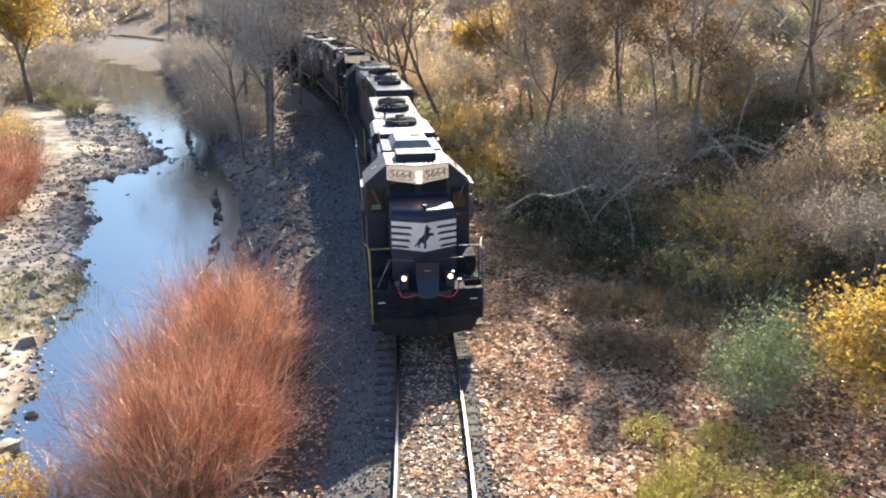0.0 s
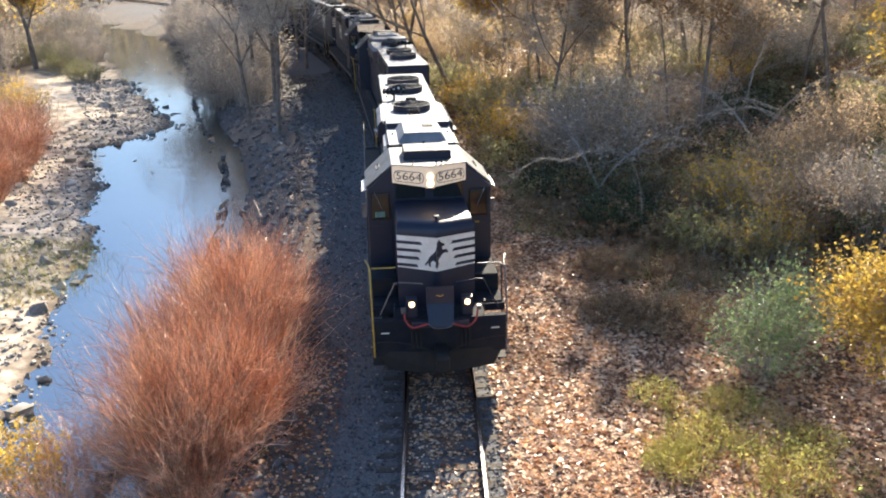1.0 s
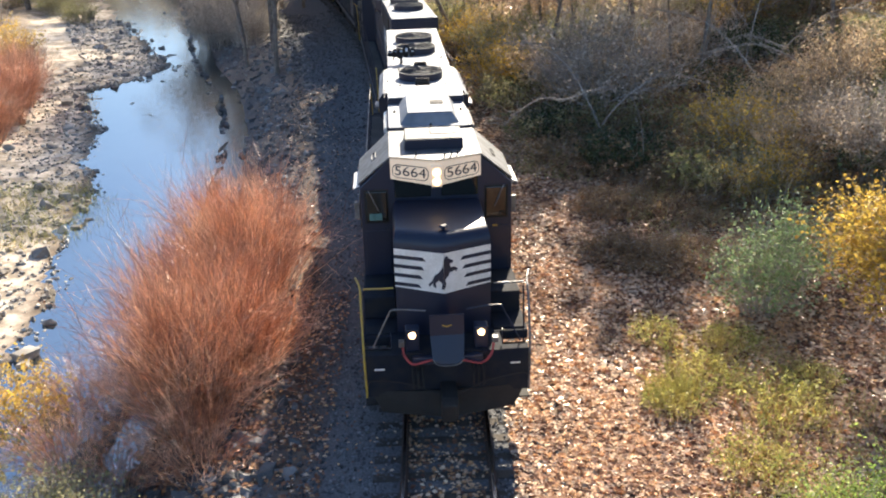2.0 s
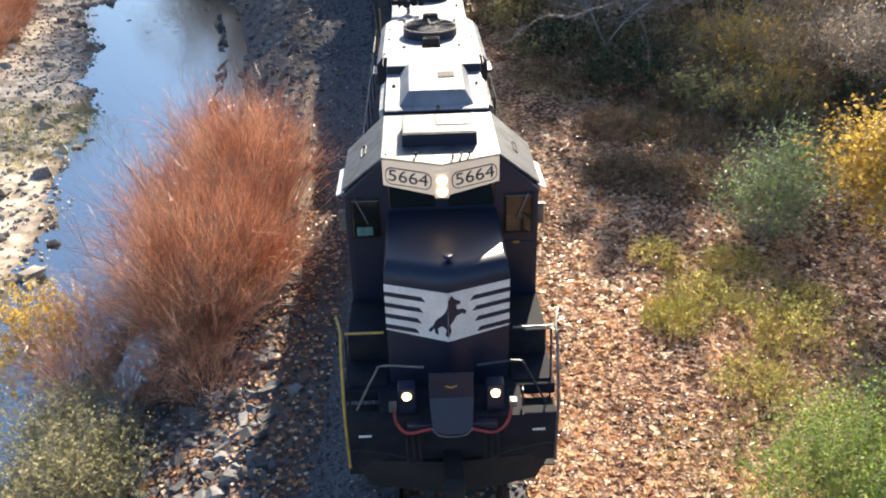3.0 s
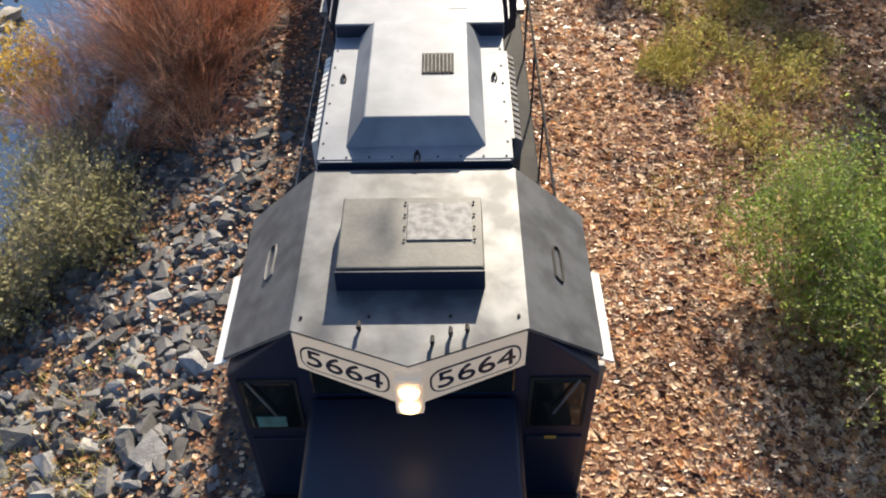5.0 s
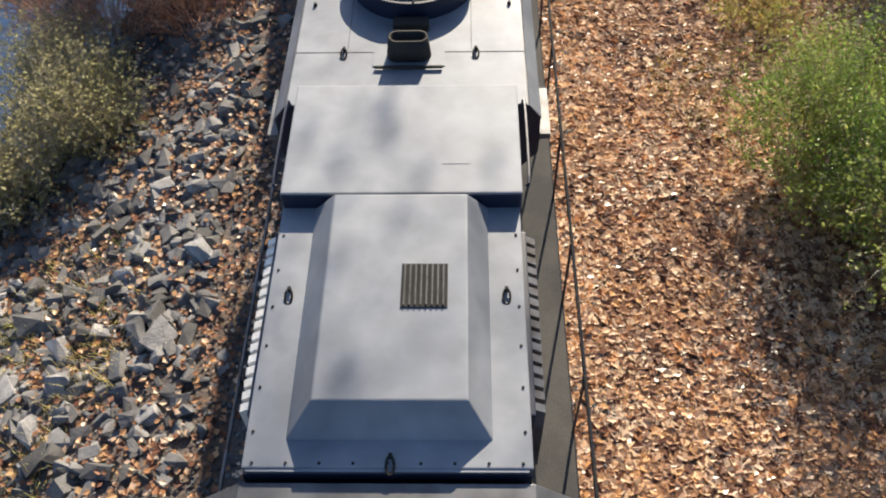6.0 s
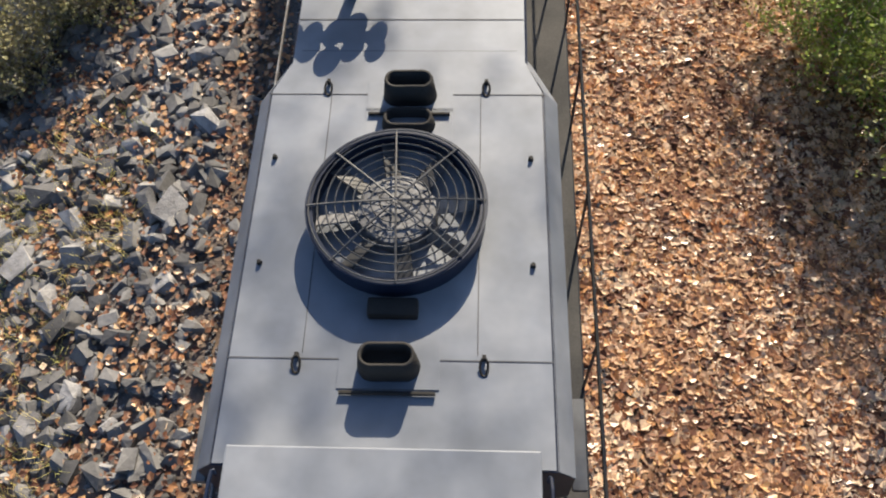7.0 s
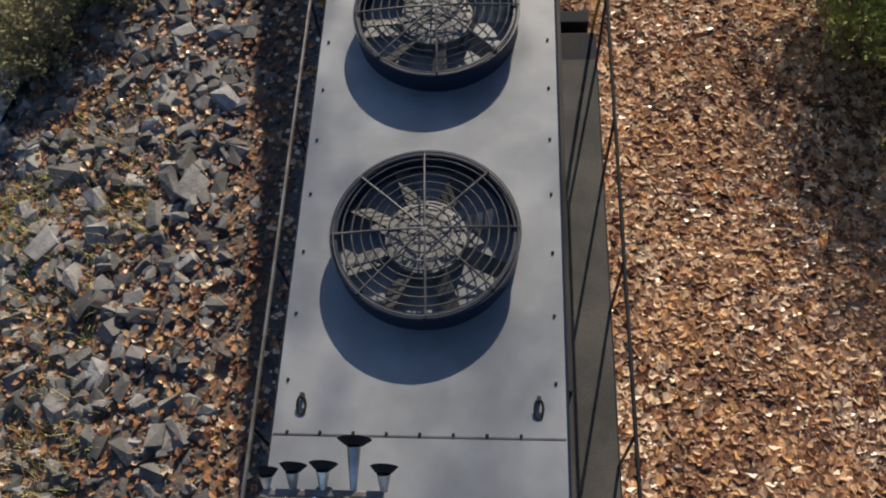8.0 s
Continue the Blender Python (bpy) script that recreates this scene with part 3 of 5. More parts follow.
    for side in (-1, 1):
        nrm = Vector((side * 0.28, -0.86, 0)).normalized()
        def lay(pts, off):
            return [p + nrm * off for p in pts]
        zt, zb = 3.30, 2.53
        quad = [face(side, 0.0, zt - 0.02), face(side, 1.0, zt), face(side, 1.0, zb + 0.03), face(side, 0.0, zb - 0.03)]
        panel = part("nose_panel", plate(lay(quad, 0.002), nrm, 0.006), WHITE, root, "white painted nose panel")
        for k in range(4):
            z0 = 3.17 - 0.175 * k
            a0 = 0.36 + 0.035 * k * (1 if side > 0 else 1)
            st = [face(side, a0 + 0.05, z0), face(side, 1.0, z0 + 0.015), face(side, 1.0, z0 - 0.055), face(side, a0 - 0.01, z0 - 0.07)]
            part("stripe", plate(lay(st, 0.009), nrm, 0.004), BLACK, panel, "black stripe")
    # emblem: a leaping dark figure, as a plain shape
    outline = [(-0.27, 2.66), (-0.20, 2.74), (-0.16, 2.84), (-0.09, 2.90), (-0.03, 2.98), (0.00, 3.08), (0.00, 3.16), (0.05, 3.24), (0.08, 3.18), (0.17, 3.12), (0.16, 3.08), (0.11, 3.08), (0.12, 3.00), (0.20, 3.00), (0.25, 2.95), (0.22, 2.89), (0.20, 2.93), (0.11, 2.90), (0.08, 2.84), (0.02, 2.77), (0.04, 2.68), (0.00, 2.58), (-0.04, 2.60), (-0.02, 2.70), (-0.08, 2.75), (-0.14, 2.70), (-0.13, 2.60), (-0.18, 2.62), (-0.19, 2.70), (-0.24, 2.62)]
    for side in (-1, 1):
        nrm = Vector((side * 0.28, -0.86, 0)).normalized()
        pts = []
        for i, (x, z) in enumerate(outline):
            x2, z2 = outline[(i + 1) % len(outline)]
            if x * side >= 0:
                pts.append((x, z))
            if x * x2 < 0:
                t = x / (x - x2)
                pts.append((0.0, z + t * (z2 - z)))
        bm = plate([Vector((x, 0.45 + 0.28 * abs(x) / 0.86, z)) + nrm * 0.010 for x, z in pts], nrm, 0.004)
        part("emblem", bm, BLACK, nose, "dark leaping emblem shape")
    # cab
    prof = [(-1.46, 1.63), (-1.46, 3.87), (-0.86, 4.45), (0.86, 4.45), (1.46, 3.87), (1.46, 1.63)]
    cab = part("cab", along(prof, 2.36, 4.06, 0.02), BLACK, root, "black cab with a sloped-side roof")
    rp = [(-1.505, 3.89), (-0.87, 4.47), (0.87, 4.47), (1.505, 3.89), (1.49, 3.865), (0.865, 4.44), (-0.865, 4.44), (-1.49, 3.865)]
    bm = loft([[(x, 2.30 + (0.20 if abs(x) > 1 else 0), z + 0.02) for x, z in rp], [(x, 4.10, z + 0.02) for x, z in rp]], 0.006)
    roof = part("cab_roof", bm, ROOF_SIDE, root, "dusty grey roof sheet with sloping sides")
    # crowned middle sheet between the number boards
    part("roof_visor", plate([(-0.86, 2.30, 4.475), (0, 1.97, 4.475), (0.86, 2.30, 4.475), (0.86, 2.36, 4.475), (-0.86, 2.36, 4.475)], (0, 0, 1), 0.018), ROOF_SIDE, roof)
    ac = part("roof_cooler", loft([[(-0.57, 2.70, 4.46), (0.57, 2.70, 4.46), (0.57, 3.52, 4.46), (-0.57, 3.52, 4.46)], [(-0.55, 2.72, 4.70), (0.55, 2.72, 4.70), (0.55, 3.50, 4.70), (-0.55, 3.50, 4.70)]], 0.012), COOLER, root, "grimy dark-fronted roof cooler box")
    part("cooler_front", boxed(-0.56, 0.56, 2.685, 2.70, 4.49, 4.69), BLACK, ac)
    part("cooler_screen", boxed(-0.03, 0.47, 3.0, 3.42, 4.70, 4.712, bevel=0.004), FANGREY, ac, "scuffed square screen")
    bolts(ac, [(x, y, 4.71) for x in (-0.05, 0.49) for y in (3.0, 3.14, 3.28, 3.42)], 0.012)
    bolts(roof, [(x, 2.42, 4.495) for x in (-0.8, -0.3, 0.3, 0.8)], 0.014)
    for x, y in ((-0.36, 2.30), (0.17, 2.16), (0.30, 2.24), (0.42, 2.27)):
        bm = merge([add_cyl(bmesh.new(), (x, y, 4.47), (x, y, 4.55), 0.013, seg=8), add_cyl(bmesh.new(), (x, y + 0.03, 4.55), (x, y - 0.04, 4.56), 0.014, 0.018, seg=8)])
        part("roof_fitting", bm, GRIME, roof, "small dark roof fitting")
    # number boards and headlight
    for side in (-1, 1):
        a, b = Vector((0, 1.98, 0)), Vector((side * 0.86, 2.30, 0))
        nrm = Vector((side * 0.32, -0.86, 0)).normalized()
        pts = [(0, 1.98, 4.46), (side * 0.86, 2.30, 4.46), (side * 0.86, 2.30, 4.06), (0, 1.98, 3.98)]
        bm = loft([[Vector(p) for p in pts], [Vector((p[0], 2.36, p[2])) for p in pts]])
        board = part("number_board", bm, CREAM_GLOW, root, "glowing cream board with a rounded black frame")
        mid = a.lerp(b, 0.56)
        along_v = (b - a).normalized() * (1 if side > 0 else -1)
        m = Matrix((along_v, Vector((0, 0, 1)), nrm)).transposed().to_4x4()
        tilt = Matrix.Rotation(radians(2.5 * side), 4, nrm)
        def rounded(hw, hh, r):
            pts = []
            for qx, qy, a0 in ((hw - r, hh - r, 0), (-hw + r, hh - r, 90), (-hw + r, -hh + r, 180), (hw - r, -hh + r, 270)):
                for k in range(5):
                    t = radians(a0 + k * 22.5)
                    pts.append((qx + r * math.cos(t), qy + r * math.sin(t), 0))
            return pts
        base = Matrix.Translation(mid + Vector((0, 0, 4.215))) @ tilt @ m
        for hw, hh, off, mat, nm in ((0.36, 0.136, 0.004, BLACK, "board_frame"), (0.345, 0.119, 0.008, CREAM_GLOW, "number_glass")):
            pts = [base @ Vector((px, py, off)) for px, py, _ in rounded(hw, hh, hh * 0.75)]
            part(nm, plate(pts, nrm, 0.004), mat, board, "rounded black frame" if mat is BLACK else "lit cream number glass")
        if numbers:
            bm = text_bm("5664", 0.262)
            bmesh.ops.transform(bm, verts=bm.verts, matrix=base @ Matrix.Translation((0, 0.005, 0.015)) @ Matrix.Diagonal((1.22, 1.0, 1.0, 1)))
            part("number", bm, BLACK, board, "black numerals 5664")
    # The housing itself glows, standing in for lens light falling on it.
    hl = part("headlight", merge([boxed(-0.105, 0.105, 1.91, 2.10, 3.985, 4.40, bevel=0.03)]), CREAM_GLOW, root, "twin headlight housing with the lamps' glow in its colour")
    for z in (4.275, 4.10):
        bm = bmesh.new()
        add_cyl(bm, (0, 1.905, z), (0, 1.875, z - 0.004), 0.078, 0.070, seg=20)
        part("lens", bm, LAMP, hl, "glowing warm headlight lens", True)
    # front windows, wipers, side windows
    for x in (-1, 1):
        w = part("front_window", boxed(x * 0.95, x * 1.36, 2.33, 2.37, 3.18, 3.80, bevel=0.02), GLASS, root, "dark glass front window")
        part("window_gasket", merge([boxed(x * 0.92, x * 1.39, 2.345, 2.362, 3.80, 3.83), boxed(x * 0.92, x * 1.39, 2.345, 2.362, 3.15, 3.18), boxed(x * 0.92, x * 0.95, 2.345, 2.362, 3.15, 3.83), boxed(x * 1.36, x * 1.39, 2.345, 2.362, 3.15, 3.83)]), GRIME, w)
        part("wiper", tube([(x * 1.30, 2.31, 3.84), (x * 1.12, 2.29, 3.42)], 0.010, 5), STEEL, w, "slim metal wiper arm")
        part("windshield", boxed(x * 0.10, x * 0.80, 2.33, 2.37, 3.66, 4.06, bevel=0.02), GLASS, cab, "dark windshield pane")
        part("front_door_panel", boxed(x * 0.92, x * 1.40, 2.34, 2.365, 1.75, 3.0, bevel=0.008), BLACK, cab)
        for k in range(2):
            part("side_window", boxed(x * 1.475, x * 1.49, 2.62 + 0.66 * k, 3.20 + 0.66 * k, 2.95, 3.62, bevel=0.01), GLASS, cab)
        part("window_shade", plate([(x * 1.47, 2.50, 3.86), (x * 1.47, 3.45, 3.86), (x * 1.59, 3.45, 3.81), (x * 1.59, 2.50, 3.81)], (0, 0, 1), 0.02), WHITE, cab, "pale tilted window awning")
        bm = merge([boxed(x * 1.50, x * 1.60, 2.74, 2.80, 3.10, 3.45, bevel=0.01)])
        part("mirror", bm, STEEL, cab, "folding side mirror")
        # hatch rings on the roof slopes
        hy = 3.25 if x < 0 else 3.2
        sl = [(x * (1.18 + dx * 0.5), hy + dy, 4.215 - dx * 0.43) for dx, dy in ((-0.06, -0.16), (-0.06, 0.16), (0.06, 0.16), (0.06, -0.16), (-0.06, -0.16))]
        part("roof_grab", tube(sl, 0.012, 6), STEEL if x < 0 else GRIME, roof, "small grab frame on the roof slope")
    part("small_decal", boxed(1.08, 1.18, 2.335, 2.342, 2.98, 3.02), YELLOW, cab, "small yellow decal")
    part("sun_card", boxed(-1.30, -1.06, 2.318, 2.326, 3.22, 3.36), material("teal_card", (0.10, 0.22, 0.20), 0.5, bump=0), cab, "teal card behind the window")
    # hood behind the cab
    hoodp = [(-0.855, 1.63), (-0.855, HZ - 0.03), (-0.82, HZ), (0.82, HZ), (0.855, HZ - 0.03), (0.855, 1.63)]
    hood = part("long_hood", along(hoodp, 4.14, 16.5), BLACK, root, "black long hood with door panels")
    part("hood_roof", boxed(-0.835, 0.835, 4.15, 16.49, HZ - 0.012, HZ + 0.006), ROOF, hood, "dusty sun-bleached hood top")
    part("front_roof_panel", boxed(-0.86, 0.86, 4.17, 6.18, HZ - 0.02, HZ + 0.014, bevel=0.008), ROOF, hood, "bolted roof panel")
    hatch = part("filter_hatch", loft([[(-0.62, 4.34, HZ + 0.01), (0.63, 4.34, HZ + 0.01), (0.63, 6.16, HZ + 0.01), (-0.62, 6.16, HZ + 0.01)], [(-0.45, 4.50, 4.76), (0.48, 4.50, 4.76), (0.48, 6.10, 4.76), (-0.45, 6.10, 4.76)]], 0.012), ROOF, root, "raised hatch with bevelled sides")
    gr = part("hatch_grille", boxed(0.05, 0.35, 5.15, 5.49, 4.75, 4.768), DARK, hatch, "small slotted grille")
    for k in range(8):
        part("grille_slat", boxed(0.066 + k * 0.036, 0.076 + k * 0.036, 5.16, 5.48, 4.768, 4.782), BLADE, gr)
    bolts(hood, [(x, 4.20, HZ + 0.014) for x in np.arange(-0.8, 0.81, 0.2)] + [(s * 0.82, y, HZ + 0.014) for s in (-1, 1) for y in np.arange(4.4, 6.1, 0.3)])
    for x, y in ((-0.72, 5.35), (0.74, 5.35), (0.02, 4.16)):
        lift_eye(hood, x, y, HZ + 0.01)
    for s in (-1, 1):
        lou = part("air_louver", boxed(s * 0.855, s * 0.90, 4.55, 6.0, 3.3, 4.46, bevel=0.01), BLACK, root, "black air louver panel")
        for k in range(16):
            y = 4.60 + k * 0.088
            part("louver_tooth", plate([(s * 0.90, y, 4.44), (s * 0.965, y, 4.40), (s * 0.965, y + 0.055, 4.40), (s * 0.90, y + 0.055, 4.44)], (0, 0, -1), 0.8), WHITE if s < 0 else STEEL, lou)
        for k in range(14):
            y = 6.3 + 0.72 * k
            if y < 16.0:
                dr = part("hood_door", boxed(s * 0.855, s * 0.872, y, y + 0.68, 1.75, 3.9, bevel=0.006), BLACK, root)
                part("door_latch", boxed(s * 0.872, s * 0.895, y + 0.60, y + 0.64, 2.6, 2.8), STEEL, dr)
    # turbo box, dynamic brake blister, radiator section
    tb = part("equipment_box", boxed(-0.86, 0.875, 6.17, 7.30, 4.50, 4.69, bevel=0.012), ROOF, root, "plain dusty roof box")
    part("box_front", boxed(-0.85, 0.865, 6.155, 6.17, 4.51, 4.67), BLACK, tb)
    part("roof_patch", boxed(0.30, 0.50, 6.45, 6.85, 4.69, 4.693), ROOF, tb)
    for s in (-1, 1):
        part("hand_grab", tube([(s * 0.91, 6.3, 4.62), (s * 0.93, 6.35, 4.66), (s * 0.93, 7.1, 4.66), (s * 0.91, 7.15, 4.62)], 0.012, 6), BLACK, tb)
    def flare(y, hw, low=3.75):
        return [(-hw * 0.82, y, low), (-hw, y, low + 0.25), (-hw, y, 4.40), (-hw + 0.10, y, HZ + 0.012), (hw - 0.10, y, HZ + 0.012), (hw, y, 4.40), (hw, y, low + 0.25), (hw * 0.82, y, low)]
    bl = part("dynamic_brake_blister", loft([flare(7.22, 1.08), flare(9.88, 1.06), flare(10.25, 0.875)]), BLACK, root, "flared brake housing with a sooty top")
    tp = [[(-hw + 0.115, y, HZ + 0.010), (hw - 0.115, y, HZ + 0.010), (hw - 0.115, y, HZ + 0.018), (-hw + 0.115, y, HZ + 0.018)] for y, hw in ((7.23, 1.08), (9.88, 1.06), (10.24, 0.90))]
    part("blister_top", loft(tp), ROOF, bl, "dusty bolted top sheet")
    for s in (-1, 1):
        part("blister_slope", loft([[(s * (hw - 0.105), y, HZ + 0.018), (s * (hw + 0.006), y, 4.405), (s * (hw + 0.006), y, 4.39), (s * (hw - 0.105), y, HZ + 0.006)] for y, hw in ((7.225, 1.08), (9.88, 1.06), (10.24, 0.88))]), ROOF, bl)
        part("side_lip", boxed(s * 1.085, s * 1.17, 7.20, 7.75, 4.18, 4.24), ROOF_SIDE, bl)
        seam = merge([boxed(s * 0.52, s * 0.525, 7.9, 9.84, HZ + 0.018, HZ + 0.021)])
        part("panel_seam", seam, SEAM, bl)
    for y in (7.86, 9.84):
        part("cross_seam", boxed(-0.97, 0.97, y, y + 0.008, HZ + 0.018, HZ + 0.021), SEAM, bl)
    for x, y in ((-0.55, 7.80), (0.56, 7.80), (-0.55, 9.86), (0.56, 9.86)):
        lift_eye(bl, x, y, HZ + 0.018)
    bolts(bl, [(s * 0.86, y, HZ + 0.018) for s in (-1, 1) for y in (8.5, 9.3)], 0.02, 0.03)
    fan(root, 8.84, HZ + 0.02, 0.565, 0.2, 0.18)
    stack(root, 9.83, HZ + 0.02, 0.19)
    stack(root, 9.58, HZ + 0.02, 0.10)
    stack(root, 7.82, HZ + 0.02, 0.20, 0.0)
    part("vent_box", boxed(-0.15, 0.16, 8.12, 8.24, HZ + 0.01, HZ + 0.10, bevel=0.02), GRIME, bl, "low sooty vent box")
    part("roof_seam", merge([boxed(-0.83, 0.83, y, y + 0.010, HZ + 0.006, HZ + 0.009) for y in (10.55, 11.17, 15.2)]), SEAM, hood)
    bolts(hood, [(x, 11.19, HZ + 0.008) for x in np.arange(-0.75, 0.76, 0.19)] + [(s * 0.78, y, HZ + 0.008) for s in (-1, 1) for y in np.arange(11.5, 16.3, 0.42)])
    for x in (-0.68, 0.68):
        lift_eye(hood, x, 11.32, HZ + 0.008)
    horn_cluster(root, HZ + 0.01)
    fan(root, 12.39, HZ + 0.01, 0.575, 0.45)
    fan(root, 14.15, HZ + 0.01, 0.575, 0.1)
    for s in (-1, 1):
        part("radiator_grille", boxed(s * 0.85, s * 0.89, 11.5, 15.2, 3.75, 4.38, bevel=0.01), GRIME, hood, "dark radiator intake grille")
    rear = part("hood_end", boxed(-0.80, 0.80, 16.50, 16.53, 1.8, 4.40, bevel=0.01), BLACK, root, "flat black hood end")
    for k in range(4):
        for s in (-1, 1):
            part("end_stripe", boxed(s * 0.25, s * 0.80, 16.53, 16.536, 2.95 + 0.2 * k, 3.06 + 0.2 * k), WHITE, rear, "white stripe")
    for s in (-1, 1):
        part("side_lettering", merge([boxed(s * 0.872, s * 0.882, 12.2 + d, 12.5 + d, 2.6, 3.6) for d in (0, 0.9)] + [boxed(s * 0.872, s * 0.882, 12.3, 13.3, 3.1, 3.3)]), WHITE, hood, "white painted block marks")
    # front ditch lights, drop plate, hose, rails, steps
    for x in (-1, 1):
        d = part("ditch_light", merge([boxed(x * 0.607 - 0.12, x * 0.607 + 0.12, 0.0, 0.22, 1.62, 2.05, bevel=0.02)]), BLACK, root, "lit ditch light in a square box")
        bm = bmesh.new()
        add_cyl(bm, (x * 0.607, 0.005, 1.94), (x * 0.607, -0.03, 1.938), 0.066, 0.058, seg=18)
        part("lens", bm, LAMP, d, "glowing warm ditch light lens")
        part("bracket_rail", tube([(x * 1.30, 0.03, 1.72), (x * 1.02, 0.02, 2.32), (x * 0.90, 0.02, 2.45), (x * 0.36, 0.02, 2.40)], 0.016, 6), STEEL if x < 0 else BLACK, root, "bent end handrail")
        mat, lab = (YELLOW, "yellow step handrail") if x < 0 else (STEEL, "grey step handrail")
        handrail(root, [(x * 1.46, -0.05, 0.75), (x * 1.47, -0.02, 1.7), (x * 1.48, 0.30, 2.45), (x * 1.50, 0.62, 2.62), (x * 1.58, 0.95, 2.66)], 0.02, mat, lab)
        handrail(root, [(x * 1.45, 0.62, 0.75), (x * 1.46, 0.64, 1.6), (x * 1.44, 0.62, 2.55)], 0.017, BLACK)
        handrail(root, [(x * 0.90, 0.62, 2.58), (x * 1.44, 0.62, 2.58)], 0.018, mat, lab)
        part("sill_plate", boxed(x * 0.90, x * 1.46, 0.64, 0.90, 1.632, 1.66), DECK, root)
        part("cab_step_box", boxed(x * 0.88, x * 1.48, 1.30, 2.34, 1.63, 2.06, bevel=0.02), DECK, root, "black step box beside the nose")
        part("end_plate", boxed(x * 0.98, x * 0.995, 0.02, 0.10, 1.66, 1.95), BLACK, root)
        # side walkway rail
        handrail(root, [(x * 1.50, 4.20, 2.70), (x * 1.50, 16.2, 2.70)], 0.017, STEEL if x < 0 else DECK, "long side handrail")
        for k in range(9):
            y = 4.3 + k * 1.48
            part("stanchion", tube([(x * 1.50, y, 1.45), (x * 1.50, y, 2.70)], 0.015, 6), BLACK, root)
        handrail(root, [(x * 1.50, 16.2, 2.72), (x * 1.49, 16.4, 2.60), (x * 1.48, 16.85, 0.8)], 0.02, YELLOW, "yellow end step handrail")
        part("pilot_mark", boxed(x * 1.12, x * 1.30, -0.062, -0.05, 1.30, 1.33), WHITE, root)
        part("cut_lever", tube([(x * 0.18, -0.5, 1.02), (x * 0.7, -0.3, 1.14), (x * 1.35, -0.16, 1.16), (x * 1.42, -0.16, 1.02)], 0.012, 6), GRIME, root, "worn uncoupling lever")
        for k in range(3):
            part("air_hose", tube([(x * (0.45 + 0.09 * k), -0.08, 1.35), (x * (0.45 + 0.09 * k), -0.22, 1.25), (x * (0.44 + 0.09 * k), -0.24, 1.0)], 0.02, 6), GRIME, root)
    part("drop_plate", merge([plate([(-0.30, -0.10, 2.36), (0.30, -0.10, 2.36), (0.30, -0.12, 1.98), (-0.30, -0.12, 1.98)], (0, 1, 0), 0.03), plate([(-0.30, -0.12, 1.98), (0.30, -0.12, 1.98), (0.27, -0.30, 1.60), (0.15, -0.33, 1.52), (-0.15, -0.33, 1.52), (-0.27, -0.30, 1.60)], (0, 0.8, -0.3), 0.03)]), BLACK, root, "dark drop step plate with an outward lip")
    part("drop_plate_edge", tube([(-0.28, -0.305, 1.62), (-0.16, -0.345, 1.51), (0.16, -0.345, 1.51), (0.28, -0.305, 1.62)], 0.010, 6), STEEL, root)
    part("plate_mark", plate([(-0.08, -0.105, 2.16), (0, -0.11, 2.13), (0.08, -0.105, 2.16), (0.08, -0.105, 2.18), (0, -0.11, 2.155), (-0.08, -0.105, 2.18)], (0, -1, 0), 0.006), YELLOW, root)
    part("jumper_hose", tube([(-0.78, -0.12, 1.80), (-0.76, -0.2, 1.66), (-0.62, -0.24, 1.50), (-0.35, -0.26, 1.56), (0, -0.26, 1.62), (0.32, -0.26, 1.53), (0.58, -0.24, 1.46), (0.76, -0.2, 1.60), (0.82, -0.12, 1.84)], 0.022, 8), RED, root, "faded red jumper hose")
    for x in (-0.80, 0.84):
        part("hose_socket", boxed(x - 0.05, x + 0.05, -0.16, -0.04, 1.80, 1.90, bevel=0.01), STEEL, root)
    def depth(o):
        return 0 if o.parent is None else 1 + depth(o.parent)
    for o in list(root.children_recursive):
        while depth(o) > 2:
            o.parent = o.parent.parent
    return root, wheels


lead, lead_wheels = engine("locomotive", "black freight locomotive with striped white nose and lit headlights")


# ---------------------------------------------------------------- plants and stones: makers
rng = np.random.default_rng(7)


def strands(base, tip, bend, r0, segs=3, sides=3, taper=0.85):
    """Thin bent stems, one prism each: arrays of (n, 3) and radii (n,)."""
    n = len(base)
    t = np.linspace(0, 1, segs + 1)
    p = base[:, None] + (tip - base)[:, None] * t[None, :, None] + bend[:, None] * (4 * t * (1 - t))[None, :, None]
    d = tip - base
    d = d / (np.linalg.norm(d, axis=1, keepdims=True) + 1e-9)
    ref = np.where(np.abs(d[:, 2:3]) > 0.9, np.array([[1.0, 0, 0]]), np.array([[0, 0, 1.0]]))
    a = np.cross(d, ref)
    a /= np.linalg.norm(a, axis=1, keepdims=True) + 1e-9
    b = np.cross(d, a)
    rad = r0[:, None] * (1 - taper * t[None, :])
    ang = 2 * np.pi * np.arange(sides) / sides
    off = a[:, None, None] * np.cos(ang)[None, None, :, None] + b[:, None, None] * np.sin(ang)[None, None, :, None]
    v = p[:, :, None] + off * rad[:, :, None, None]
    idx = np.arange(n * (segs + 1) * sides).reshape(n, segs + 1, sides)
    nxt = np.roll(idx, -1, axis=2)
    f = np.stack([idx[:, :-1], nxt[:, :-1], nxt[:, 1:], idx[:, 1:]], -1).reshape(-1, 4)
    return v.reshape(-1, 3), f


